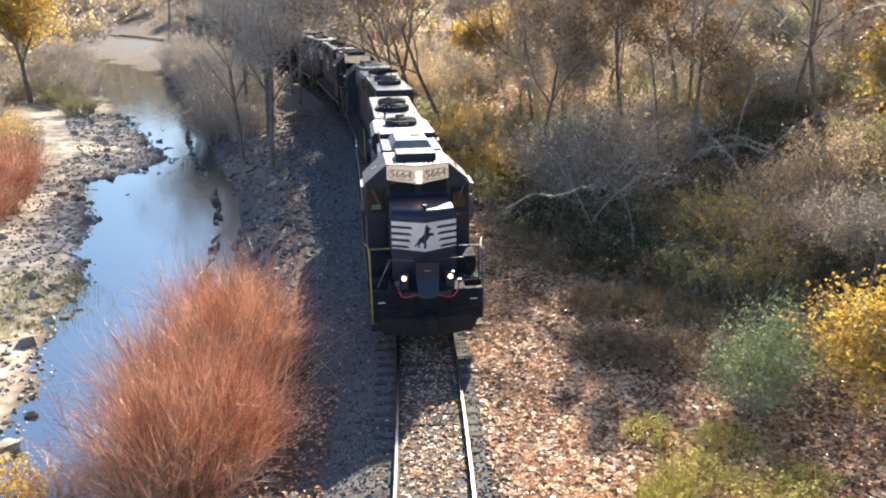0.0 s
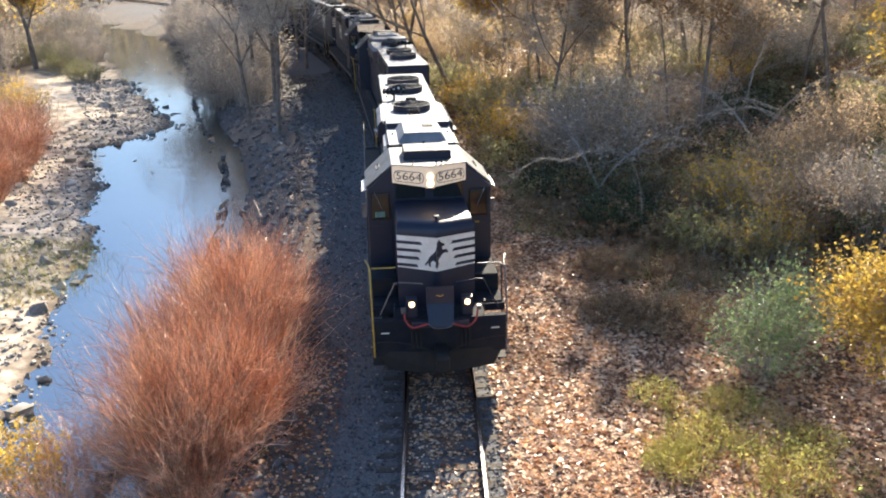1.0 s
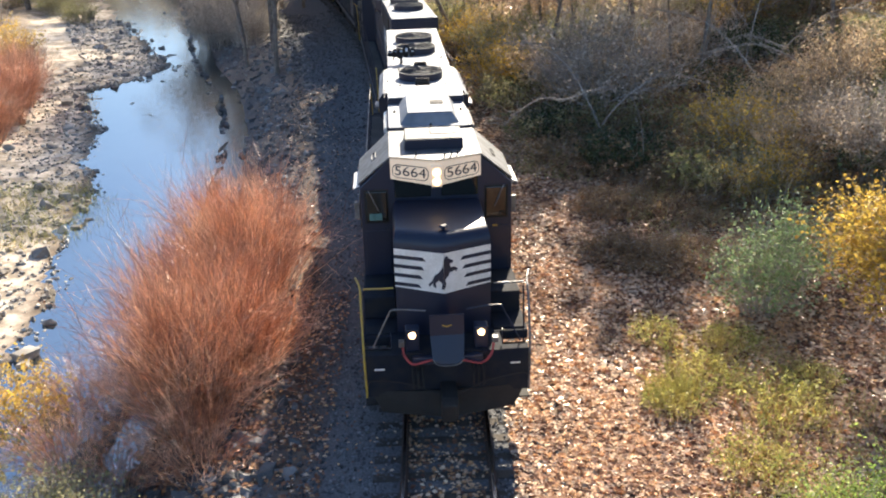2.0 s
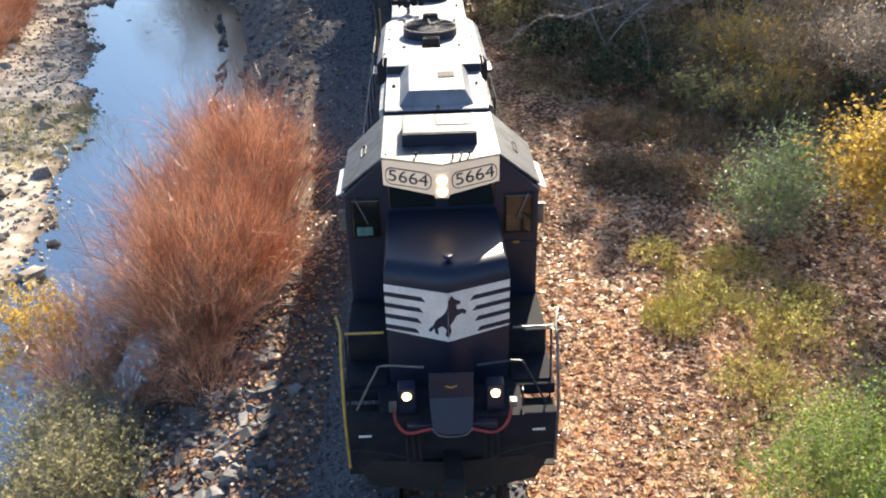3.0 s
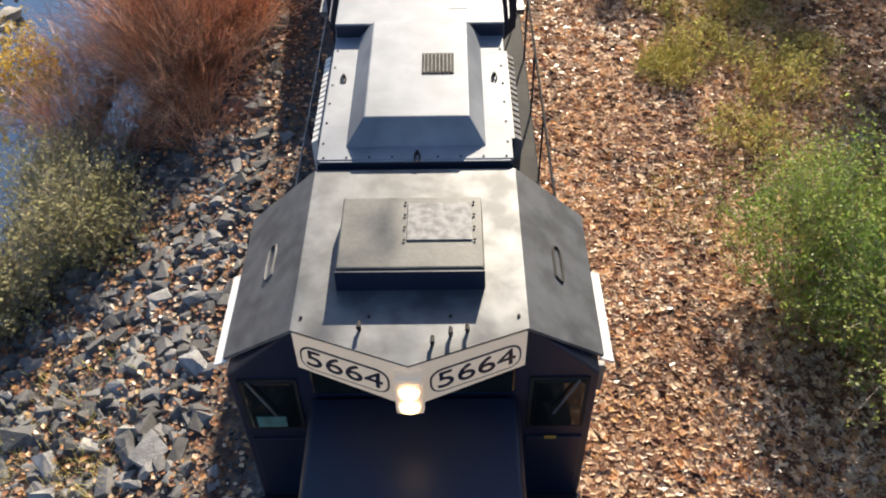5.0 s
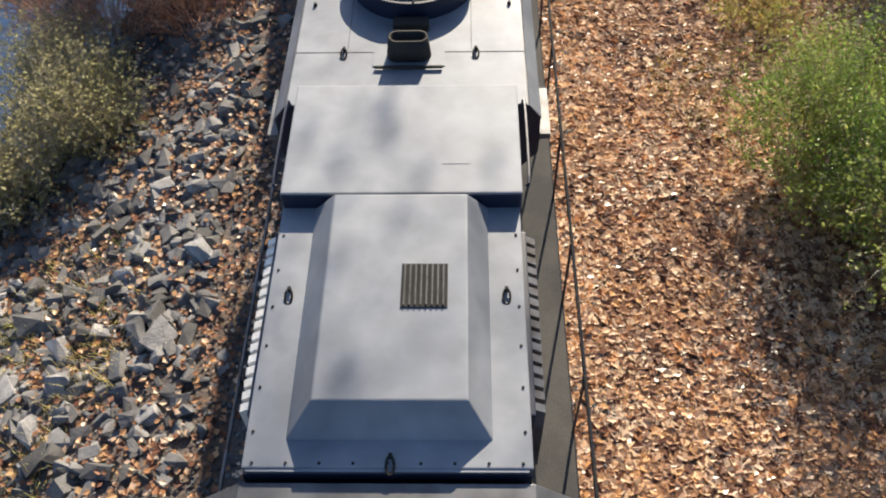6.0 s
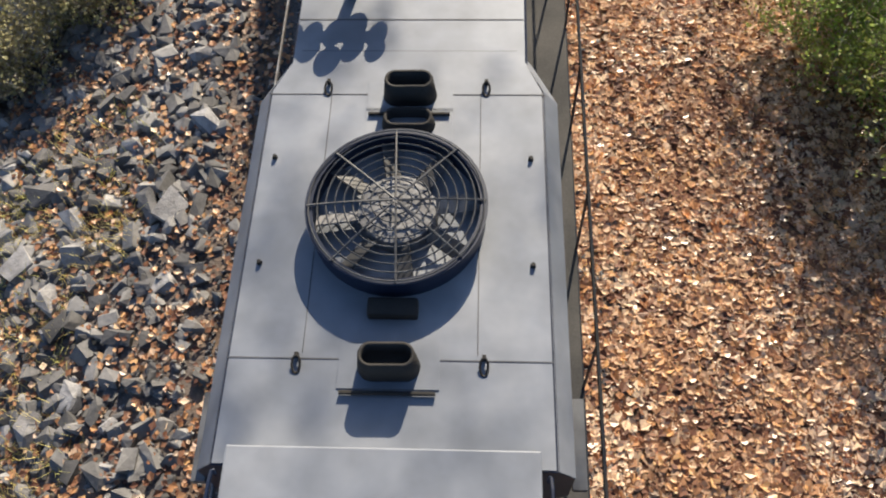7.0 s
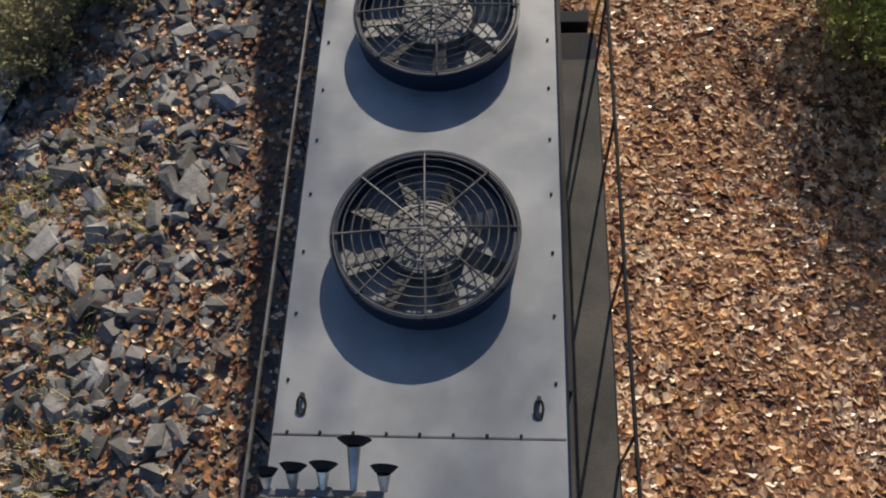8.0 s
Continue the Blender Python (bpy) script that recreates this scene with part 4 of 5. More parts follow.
def leaf_cards(c, size, flat=0.4, aspect=0.7, curl=0.3):
    """Small folded leaves at the points c: two triangles each. flat: 1 lies level, 0 any way up."""
    n = len(c)
    nrm = rng.normal(size=(n, 3))
    nrm[:, 2] = np.abs(nrm[:, 2])
    nrm = nrm / np.linalg.norm(nrm, axis=1, keepdims=True) * (1 - flat) + np.array([0, 0, flat])
    nrm /= np.linalg.norm(nrm, axis=1, keepdims=True)
    d = np.cross(nrm, rng.normal(size=(n, 3)))
    d /= np.linalg.norm(d, axis=1, keepdims=True) + 1e-9
    s = np.cross(nrm, d)
    size = np.broadcast_to(size, (n,))[:, None]
    fold = nrm * size * rng.uniform(0.05, curl, (n, 1))
    v = np.stack([c - d * size * 0.5, c + s * size * aspect * 0.5 + fold, c + d * size * 0.5 + fold * 0.4, c - s * size * aspect * 0.5 + fold], 1)
    i = np.arange(n)[:, None] * 4
    f = np.concatenate([i + np.array([[0, 1, 2]]), i + np.array([[0, 2, 3]])], 1).reshape(-1, 3)
    return v.reshape(-1, 3), f


def joined(pieces):
    vs, fs, o = [], [], 0
    for v, f in pieces:
        vs.append(v)
        fs.append(f + o)
        o += len(v)
    return np.concatenate(vs), np.concatenate(fs)


def limbs(height, spread, levels=4, seed=1, lean=(0, 0), fork=3, r=0.12, first=0.35):
    """A bare branching frame from the origin: arrays of starts, ends, radii, and the twig ends."""
    q = np.random.default_rng(seed)
    seg, ends = [], []

    def grow(p, d, length, rad, lev):
        steps = 3 if lev < 2 else 2
        for k in range(steps):
            d = d + q.normal(size=3) * (0.10 + 0.05 * lev)
            d[2] += 0.04
            d = d / np.linalg.norm(d)
            p2 = p + d * length / steps
            r2 = rad * (1 - 0.28 / steps * (k + 1))
            seg.append((p, p2, rad, r2))
            p, rad = p2, r2
            if lev < levels and (k > 0 or lev > 0):
                for _ in range(fork if k == steps - 1 else max(1, fork - 1)):
                    a = q.normal(size=3) * spread
                    a[2] = abs(a[2]) * 0.5 + 0.05
                    nd = d + a
                    grow(p, nd / np.linalg.norm(nd), length * q.uniform(0.45, 0.75), rad * q.uniform(0.4, 0.62), lev + 1)
        if lev >= levels - 1:
            ends.append(p)
    d0 = np.array([lean[0], lean[1], 1.0])
    grow(np.zeros(3), d0 / np.linalg.norm(d0), height * first, r, 0)
    s = np.array([np.concatenate([a, b]) for a, b, _, _ in seg])
    rad = np.array([(a, b) for _, _, a, b in seg])
    return s[:, :3], s[:, 3:], rad, np.array(ends)


def limb_mesh(p0, p1, rad, sides=6):
    n = len(p0)
    d = p1 - p0
    d = d / (np.linalg.norm(d, axis=1, keepdims=True) + 1e-9)
    ref = np.where(np.abs(d[:, 2:3]) > 0.9, np.array([[1.0, 0, 0]]), np.array([[0, 0, 1.0]]))
    a = np.cross(d, ref)
    a /= np.linalg.norm(a, axis=1, keepdims=True) + 1e-9
    b = np.cross(d, a)
    ang = 2 * np.pi * np.arange(sides) / sides
    off = a[:, None] * np.cos(ang)[None, :, None] + b[:, None] * np.sin(ang)[None, :, None]
    v = np.concatenate([p0[:, None] + off * rad[:, 0, None, None], p1[:, None] + off * rad[:, 1, None, None]], 1)
    idx = np.arange(n * 2 * sides).reshape(n, 2, sides)
    nxt = np.roll(idx, -1, axis=2)
    f = np.stack([idx[:, 0], nxt[:, 0], nxt[:, 1], idx[:, 1]], -1).reshape(-1, 4)
    return v.reshape(-1, 3), f


def tree(name, label, height, seed, at, spread=0.75, r=0.12, twigs=3, leaf=None, leaves=0, leaf_size=0.1, group="trees by the line", lean=(0, 0), bark=None, levels=4, first=0.35, twig_len=(0.4, 1.1), clumps=0):
    """A tapered trunk with limbs, fine bare twigs and, where it has them, leaves."""
    p0, p1, rad, ends = limbs(height, spread, levels=levels, seed=seed, lean=lean, r=r, first=first)
    root = thing(name, label, "tree", group)
    thick = rad[:, 0] > r * 0.16
    v, f = limb_mesh(p0[thick], p1[thick], rad[thick], 7)
    link("trunk", array_mesh("trunk", v, f), bark or BARK, root, "", True)
    v, f = limb_mesh(p0[~thick], p1[~thick], rad[~thick], 4)
    src = np.repeat(p1[~thick], twigs, axis=0)
    d = rng.normal(size=src.shape)
    d[:, 2] = d[:, 2] * 0.6 + 0.35
    tip = src + d / np.linalg.norm(d, axis=1, keepdims=True) * rng.uniform(*twig_len, (len(src), 1))
    v2, f2 = strands(src, tip, rng.normal(size=src.shape) * 0.06, rng.uniform(0.005, 0.011, len(src)), 2)
    v, f = joined([(v, f), (v2, f2)])
    link("crown", array_mesh("crown", v, f), TWIG, root, "fine grey leafless twigs")
    if leaves:
        heart = tip[rng.integers(0, len(tip), clumps or leaves)]
        c = heart[rng.integers(0, len(heart), leaves)] + rng.normal(size=(leaves, 3)) * (0.36 if clumps else 0.16)
        v, f = leaf_cards(c, rng.uniform(0.6, 1.3, leaves) * leaf_size, 0.25)
        link("foliage", array_mesh("foliage", v, f), leaf, root, "sparse autumn leaves")
    root.matrix_basis = at
    return root


def place(x, y, turn=0, dz=-0.05):
    return pose(x, y, float(ground_z(x, y)) + dz, 0, 0, turn)


def shrub(name, label, n, height, radius, mat, seed, splay=0.5, r=0.006, crook=0.03, side_twigs=3, leaf=None, leaves=0, leaf_size=0.05, group="shrubs by the line", foot=0.35, leaf_low=0.3):
    """Many upright stems from a wide foot, each with side twigs."""
    q = np.random.default_rng(seed)
    ang, rr = q.uniform(0, 2 * np.pi, n), radius * np.sqrt(q.uniform(0, 1, n))
    base = np.stack([rr * np.cos(ang) * foot, rr * np.sin(ang) * foot, np.zeros(n)], -1)
    top = height * q.uniform(0.55, 1.0, n) * (1 - 0.35 * (rr / radius) ** 2)
    tip = np.stack([rr * np.cos(ang), rr * np.sin(ang), top], -1) + q.normal(size=(n, 3)) * 0.08 * height * splay
    bend = np.stack([-np.cos(ang), -np.sin(ang), np.zeros(n)], -1) * (0.12 * rr * splay)[:, None] + q.normal(size=(n, 3)) * crook * height
    v, f = strands(base, tip, bend, q.uniform(0.7, 1.4, n) * r, 4)
    m = n * side_twigs
    src = np.repeat(np.arange(n), side_twigs)
    t = q.uniform(0.35, 0.95, m)[:, None]
    p = base[src] + (tip - base)[src] * t + bend[src] * 4 * t * (1 - t)
    dirv = (tip - base)[src]
    dirv = dirv / np.linalg.norm(dirv, axis=1, keepdims=True) + q.normal(size=(m, 3)) * 0.55
    tip2 = p + dirv * q.uniform(0.1, 0.28, (m, 1)) * height
    v2, f2 = strands(p, tip2, q.normal(size=(m, 3)) * 0.02 * height, np.full(m, r * 0.5), 2)
    root = thing(name, label, "shrub", group)
    link("stem_clump", array_mesh("stem_clump", v, f), mat, root)
    link("crown", array_mesh("crown", v2, f2), mat, root)
    if leaves:
        k = q.integers(0, m, leaves)
        c = p[k] + (tip2 - p)[k] * q.uniform(0, 1.1, (leaves, 1)) + q.normal(size=(leaves, 3)) * 0.05
        c = c[c[:, 2] > leaf_low * 0.3]
        v, f = leaf_cards(c, q.uniform(0.6, 1.3, len(c)) * leaf_size, 0.25)
        link("foliage", array_mesh("foliage", v, f), leaf, root)
    return root


def stone_shapes(count, points, seed, squash=0.7):
    """Angular stones: hulls of random points, as arrays of triangles."""
    q = random.Random(seed)
    out = []
    for _ in range(count):
        bm = bmesh.new()
        ax, ay, az = q.uniform(0.40, 0.56), q.uniform(0.30, 0.46), q.uniform(0.22, 0.40) * squash / 0.6
        for k in range(points):
            if len(out) % 3:
                w = Vector((q.gauss(0, 1), q.gauss(0, 1), q.gauss(0, 1))).normalized() * q.uniform(0.8, 1.1)
                bm.verts.new((w.x * ax, w.y * ay * 1.1, w.z * az * 1.2))
                continue
            sx, sy, sz = ((1 if k & 1 else -1), (1 if k & 2 else -1), (1 if k & 4 else -1)) if k < 8 else (q.uniform(-1, 1), q.uniform(-1, 1), q.choice((-1, 1)) * 1.15)
            bm.verts.new((sx * ax * q.uniform(0.6, 1.05), sy * ay * q.uniform(0.45, 1.05), sz * az * q.uniform(0.5, 1.1)))
        r = bmesh.ops.convex_hull(bm, input=bm.verts)
        bmesh.ops.delete(bm, geom=[e for e in r["geom_interior"] if isinstance(e, bmesh.types.BMVert)], context="VERTS")
        bmesh.ops.triangulate(bm, faces=bm.faces)
        bm.verts.index_update()
        out.append((np.array([v.co[:] for v in bm.verts]), np.array([[v.index for v in fc.verts] for fc in bm.faces])))
        bm.free()
    return out


def turn_matrices(n):
    e = rng.uniform(0, 2 * np.pi, (n, 3)) * np.array([0.5, 0.5, 1.0])
    c, s = np.cos(e), np.sin(e)
    one, zero = np.ones(n), np.zeros(n)
    rz = np.stack([c[:, 2], -s[:, 2], zero, s[:, 2], c[:, 2], zero, zero, zero, one], -1).reshape(n, 3, 3)
    rx = np.stack([one, zero, zero, zero, c[:, 0], -s[:, 0], zero, s[:, 0], c[:, 0]], -1).reshape(n, 3, 3)
    return rz @ rx


def scatter(shapes, pos, size):
    pieces = []
    which = rng.integers(0, len(shapes), len(pos))
    for k, (sv, sf) in enumerate(shapes):
        sel = which == k
        n = int(sel.sum())
        if not n:
            continue
        v = np.einsum("nij,vj->nvi", turn_matrices(n), sv) * size[sel][:, None, None] + pos[sel][:, None]
        f = sf[None] + (np.arange(n) * len(sv))[:, None, None]
        pieces.append((v.reshape(-1, 3), f.reshape(-1, 3)))
    return joined(pieces)


def track_points(n, s0, s1, u0, u1, power=1.0):
    s = s0 + (s1 - s0) * rng.uniform(0, 1, n) ** power
    u = rng.uniform(u0, u1, n)
    a = s / RADIUS
    return np.stack([CX + (RADIUS + u) * np.cos(a), CY + (RADIUS + u) * np.sin(a)], -1), u


# ---------------------------------------------------------------- stones
def build_stones():
    big = stone_shapes(20, 14, 5, 0.6)
    small = stone_shapes(6, 8, 6)
    bank = tagged(new("rock_embankment"), "tumbled grey riprap stones on the stream bank", "riprap", kind="structure")
    shared = []
    for v, f in big:
        me = array_mesh("stone", v, f)
        me.materials.append(RIPRAP)
        shared.append(me)
    q = random.Random(11)
    for i in range(300):
        s, u = q.uniform(-3.5, 10), -3.3 - 4.2 * q.random() ** 0.8
        p = arc(s, u)
        d = 0.14 + 0.46 * q.random() ** 2.4
        ob = new("stone", shared[i % len(shared)])
        ob.parent = bank
        ob.matrix_basis = pose(p.x, p.y, float(ground_z(p.x, p.y)) + d * 0.04, q.uniform(-40, 40), q.uniform(-40, 40), q.uniform(0, 360)) @ Matrix.Diagonal((d * 1.1, d, d, 1))
    xy, u = track_points(14500, -5, 92, -15.5, -2.7)
    lim = np.interp(xy[:, 1], [0, 15, 30, 61, 92], [-2.8, -2.8, -3.6, -4.6, -5.0])
    xy = xy[(u < lim) & (u > river_right(xy[:, 1]) - 0.3)]
    more, u = track_points(4600, -5, 13, -7.6, -3.2)
    xy = np.concatenate([xy, more])
    size = 0.07 + 0.36 * rng.uniform(0, 1, len(xy)) ** 2.8
    z = ground_z(xy[:, 0], xy[:, 1]) + size * 0.04
    v, f = scatter(big, np.column_stack([xy, z]), size)
    tagged(link("riprap", array_mesh("riprap", v, f), RIPRAP_J), "grey angular stones covering the bank", "riprap", kind="stuff")
    # ballast along the line
    parts = []
    for n, s0, s1, u0, u1 in ((9000, -5, 14, -3.0, -0.8), (5000, -5, 14, 0.8, 2.1), (5000, 14, 32, -3.4, -0.8), (2500, 14, 32, 0.8, 2.0), (2500, -5, 26, -0.7, 0.7), (7000, 30, 66, -5.2, -0.8)):
        xy, u = track_points(n, s0, s1, u0, u1)
        size = rng.uniform(0.025, 0.075, n) * (1 if s0 < 30 else 1.6)
        parts.append(scatter(small, np.column_stack([xy, ground_z(xy[:, 0], xy[:, 1]) + size * 0.2]), size))
    v, f = joined(parts)
    tagged(link("ballast", array_mesh("ballast", v, f), BALLAST), "crushed grey stone ballast along the track", "ballast", kind="stuff")
    # pebbles and boulders on the far bank of the stream
    parts = []
    for n, lo, hi in ((6500, 0.05, 0.22), (200, 0.3, 0.7)):
        y = rng.uniform(8, 75, n)
        u = river_left(y) - 6.5 * rng.uniform(0, 1, n) ** 1.3 + 1.2
        x = CX + np.sqrt(RADIUS ** 2 - (y - CY) ** 2) + u
        size = rng.uniform(lo, hi, n)
        parts.append(scatter(big, np.column_stack([x, y, ground_z(x, y) + size * 0.1]), size))
    y = rng.uniform(40, 110, 70)
    x = CX + np.sqrt(RADIUS ** 2 - (y - CY) ** 2) + rng.uniform(river_left(y), river_right(y))
    size = rng.uniform(0.12, 0.35, 70)
    parts.append(scatter(big, np.column_stack([x, y, np.full(70, WATER_Z - 0.02)]), size))
    v, f = joined(parts)
    tagged(link("stream_pebbles", array_mesh("stream_pebbles", v, f), PEBBLE), "pale pebbles and boulders along the stream", "pebbles", kind="stuff")


# ---------------------------------------------------------------- leaf litter and grass
def build_litter():
    sets = {LITTER: [], LITTER_PALE: [], LITTER_DARK: []}
    for mat, share in ((LITTER, 0.45), (LITTER_PALE, 0.80), (LITTER_DARK, 0.42)):
        for n, s0, s1, u0, u1, lo, hi in ((95000, -5, 10, 1.15, 9.5, 0.06, 0.17), (85000, 10, 32, 1.15, 12, 0.07, 0.18), (40000, 28, 60, 1.5, 24, 0.12, 0.26), (30000, 20, 70, 12, 45, 0.14, 0.3), (9000, -5, 26, -0.72, 0.72, 0.05, 0.12), (1500, -5, 30, -3.0, -0.9, 0.04, 0.09), (20000, -5, 16, -7.2, -2.2, 0.05, 0.13), (5000, 10, 40, -7, -3.0, 0.05, 0.12)):
            k = int(n * share)
            xy, u = track_points(k, s0, s1, u0, u1)
            patch = wobble(xy[:, 0] * 1.4, xy[:, 1] * 1.4) + 0.5 * wobble(xy[:, 0] * 4.1 + 3, xy[:, 1] * 4.1)
            keep = rng.uniform(0, 1, k) < (np.clip(0.60 + 0.95 * patch, 0.32, 1.0) if mat is not LITTER_DARK else 0.7 - 0.3 * patch)
            if mat is LITTER_PALE:
                keep &= (u > -1) | (rng.uniform(0, 1, k) < 0.3)
            keep &= (u > 2.2) | (rng.uniform(0, 1, k) < 0.7)
            xy = xy[keep]
            z = ground_z(xy[:, 0], xy[:, 1]) + rng.uniform(0.006, 0.032, len(xy)) * (1 if u1 > 0 else 3.5)
            sets[mat].append(leaf_cards(np.column_stack([xy, z]), rng.uniform(lo, hi, len(xy)), 0.82, 0.8, 0.30))
    for mat, name, lab in ((LITTER, "leaf_litter", "brown fallen leaves covering the ground"), (LITTER_DARK, "dark_leaf_litter", "dark reddish fallen leaves on the ground"), (LITTER_PALE, "pale_leaf_litter", "pale tan fallen leaves on the ground")):
        v, f = joined(sets[mat])
        tagged(link(name, array_mesh(name, v, f), mat), lab, "fallen leaves", kind="stuff")
    # grass and straw
    parts = []
    for n, cx, cy, rad, h in ((700, 5.9, 15.6, 1.5, 0.4), (350, 4.4, 14.6, 0.5, 0.6), (260, -5.2, 7.0, 1.2, 0.3), (260, -5.6, 4.4, 1.0, 0.3), (240, -6.4, 6.0, 0.7, 0.35), (200, -4.6, 5.6, 0.6, 0.3), (220, -5.0, 2.6, 0.8, 0.3), (700, 7.0, 12.5, 2.0, 0.45), (1200, 9, 24, 4, 0.6), (700, 4.5, 30, 2.6, 0.6), (2000, -15.5, 28, 3.5, 0.5), (350, 4.6, 10.5, 1.2, 0.3)):
        a, r = rng.uniform(0, 2 * np.pi, n), rad * np.sqrt(rng.uniform(0, 1, n))
        x, y = cx + r * np.cos(a), cy + r * np.sin(a)
        b = np.column_stack([x, y, ground_z(x, y)])
        t = b + np.column_stack([rng.normal(size=(n, 2)) * 0.4 * h, rng.uniform(0.4, 1.0, n) * h])
        parts.append(strands(b, t, rng.normal(size=(n, 3)) * 0.08 * h, np.full(n, 0.007), 2))
    v, f = joined(parts)
    tagged(link("grass", array_mesh("grass", v, f), GRASS), "dry yellow-green grass tufts beside the line", "grass", kind="stuff")


def far_woods():
    """Brush and leaf clumps of the distant valley sides, too far to tell apart."""
    n = 2200
    y = rng.uniform(95, 420, n)
    u = np.where(rng.uniform(0, 1, n) < 0.75, rng.uniform(-200, -27, n), rng.uniform(9, 130, n))
    u = np.where((rng.uniform(0, 1, n) < 0.22) & (y > 160), rng.uniform(-16.5, -6, n), u)
    x = CX + np.sqrt(np.maximum(100, RADIUS ** 2 - (y - CY) ** 2)) + u
    z = ground_z(x, y)
    base = np.repeat(np.column_stack([x, y, z]), 14, axis=0)
    h = np.repeat(rng.uniform(3, 8, n), 14)
    tip = base + np.column_stack([rng.normal(size=(len(h), 2)) * 0.35 * h[:, None], h * rng.uniform(0.6, 1, len(h))])
    v, f = strands(base, tip, rng.normal(size=base.shape) * 0.3, np.full(len(h), 0.05), 2)
    tagged(link("far_brush", array_mesh("far_brush", v, f), TWIG), "distant bare brush on the valley sides", "woodland", kind="stuff")
    for mat, name, lab, share in ((TANLEAF, "far_foliage", "distant tan foliage on the valley sides", 0.6), (DULLLEAF, "far_olive_foliage", "distant olive foliage on the valley sides", 0.28), (YELLOWLEAF, "far_golden_foliage", "distant golden foliage on the valley sides", 0.12)):
        sel = rng.integers(0, len(tip), int(130000 * share))
        cpt = base[sel] + (tip - base)[sel] * rng.uniform(0.2, 1.05, (len(sel), 1)) + rng.normal(size=(len(sel), 3)) * 0.35
        v, f = leaf_cards(cpt, rng.uniform(0.3, 0.9, len(sel)), 0.2)
        tagged(link(name, array_mesh(name, v, f), mat), lab, "woodland", kind="stuff")


def branch():
    """The pale bare limb of a sapling that reaches towards the track."""
    root = thing("sapling", "pale bare sapling reaching towards the track", "tree", "trees by the line")
    limb = [(6.4, 27.6, 0.0), (6.1, 27.4, 1.9), (5.4, 27.0, 3.0), (4.4, 27.0, 2.95), (3.7, 27.0, 2.7), (2.9, 27.0, 2.75), (2.1, 27.0, 2.3), (1.7, 27.0, 1.9)]
    part("trunk", tube(limb, 0.017, 6), TWIG, root)
    n = 60
    pts = np.array(limb[2:])
    k = rng.integers(0, len(pts) - 1, n)
    p = pts[k] + (pts[k + 1] - pts[k]) * rng.uniform(0, 1, (n, 1))
    t = p + np.column_stack([rng.normal(size=n) * 0.7 - 0.4, rng.normal(size=n) * 0.4, rng.normal(size=n) * 0.35])
    v, f = strands(p, t, rng.normal(size=(n, 3)) * 0.1, rng.uniform(0.006, 0.011, n), 3)
    link("crown", array_mesh("crown", v, f), TWIG, root)


def leaning_limbs():
    """Pale bare saplings that lean through the brush."""
    q = np.random.default_rng(91)
    kinds = []
    for k in range(4):
        root = thing("leaning_sapling", "thin pale bare sapling leaning through the brush", "tree", "leaning saplings")
        h, reach = q.uniform(2.4, 4.2), q.uniform(3.5, 6.5)
        pts = [(0, 0, -0.1), (reach * 0.3, 0.1, h * 0.55), (reach * 0.62, 0, h * 0.86), (reach, 0.2, h * (0.95 if k % 2 else 0.75))]
        part("trunk", tube(pts, 0.024, 6), TWIG, root)
        n, a = 36, np.array(pts)
        j = q.integers(1, 3, n)
        p = a[j] + (a[j + 1] - a[j]) * q.uniform(0, 1, (n, 1))
        tip = p + np.column_stack([q.uniform(-0.2, 1.3, n), q.normal(size=n) * 0.5, q.normal(size=n) * 0.4 + 0.15])
        v, f = strands(p, tip, q.normal(size=(n, 3)) * 0.08, q.uniform(0.006, 0.012, n), 3)
        link("crown", array_mesh("crown", v, f), TWIG, root)
        kinds.append(root)
    r = random.Random(17)
    for i in range(34):
        y = r.uniform(27, 58)
        x = CX + math.sqrt(RADIUS ** 2 - (y - CY) ** 2) + r.uniform(5.5, 8 + 0.38 * y)
        m = place(x, y, r.choice((r.uniform(120, 230), r.uniform(-40, 60))))
        if i < 4:
            kinds[i].matrix_basis = m
        else:
            copy_thing(kinds[i % 4], m @ Matrix.Scale(r.uniform(0.7, 1.3), 4))


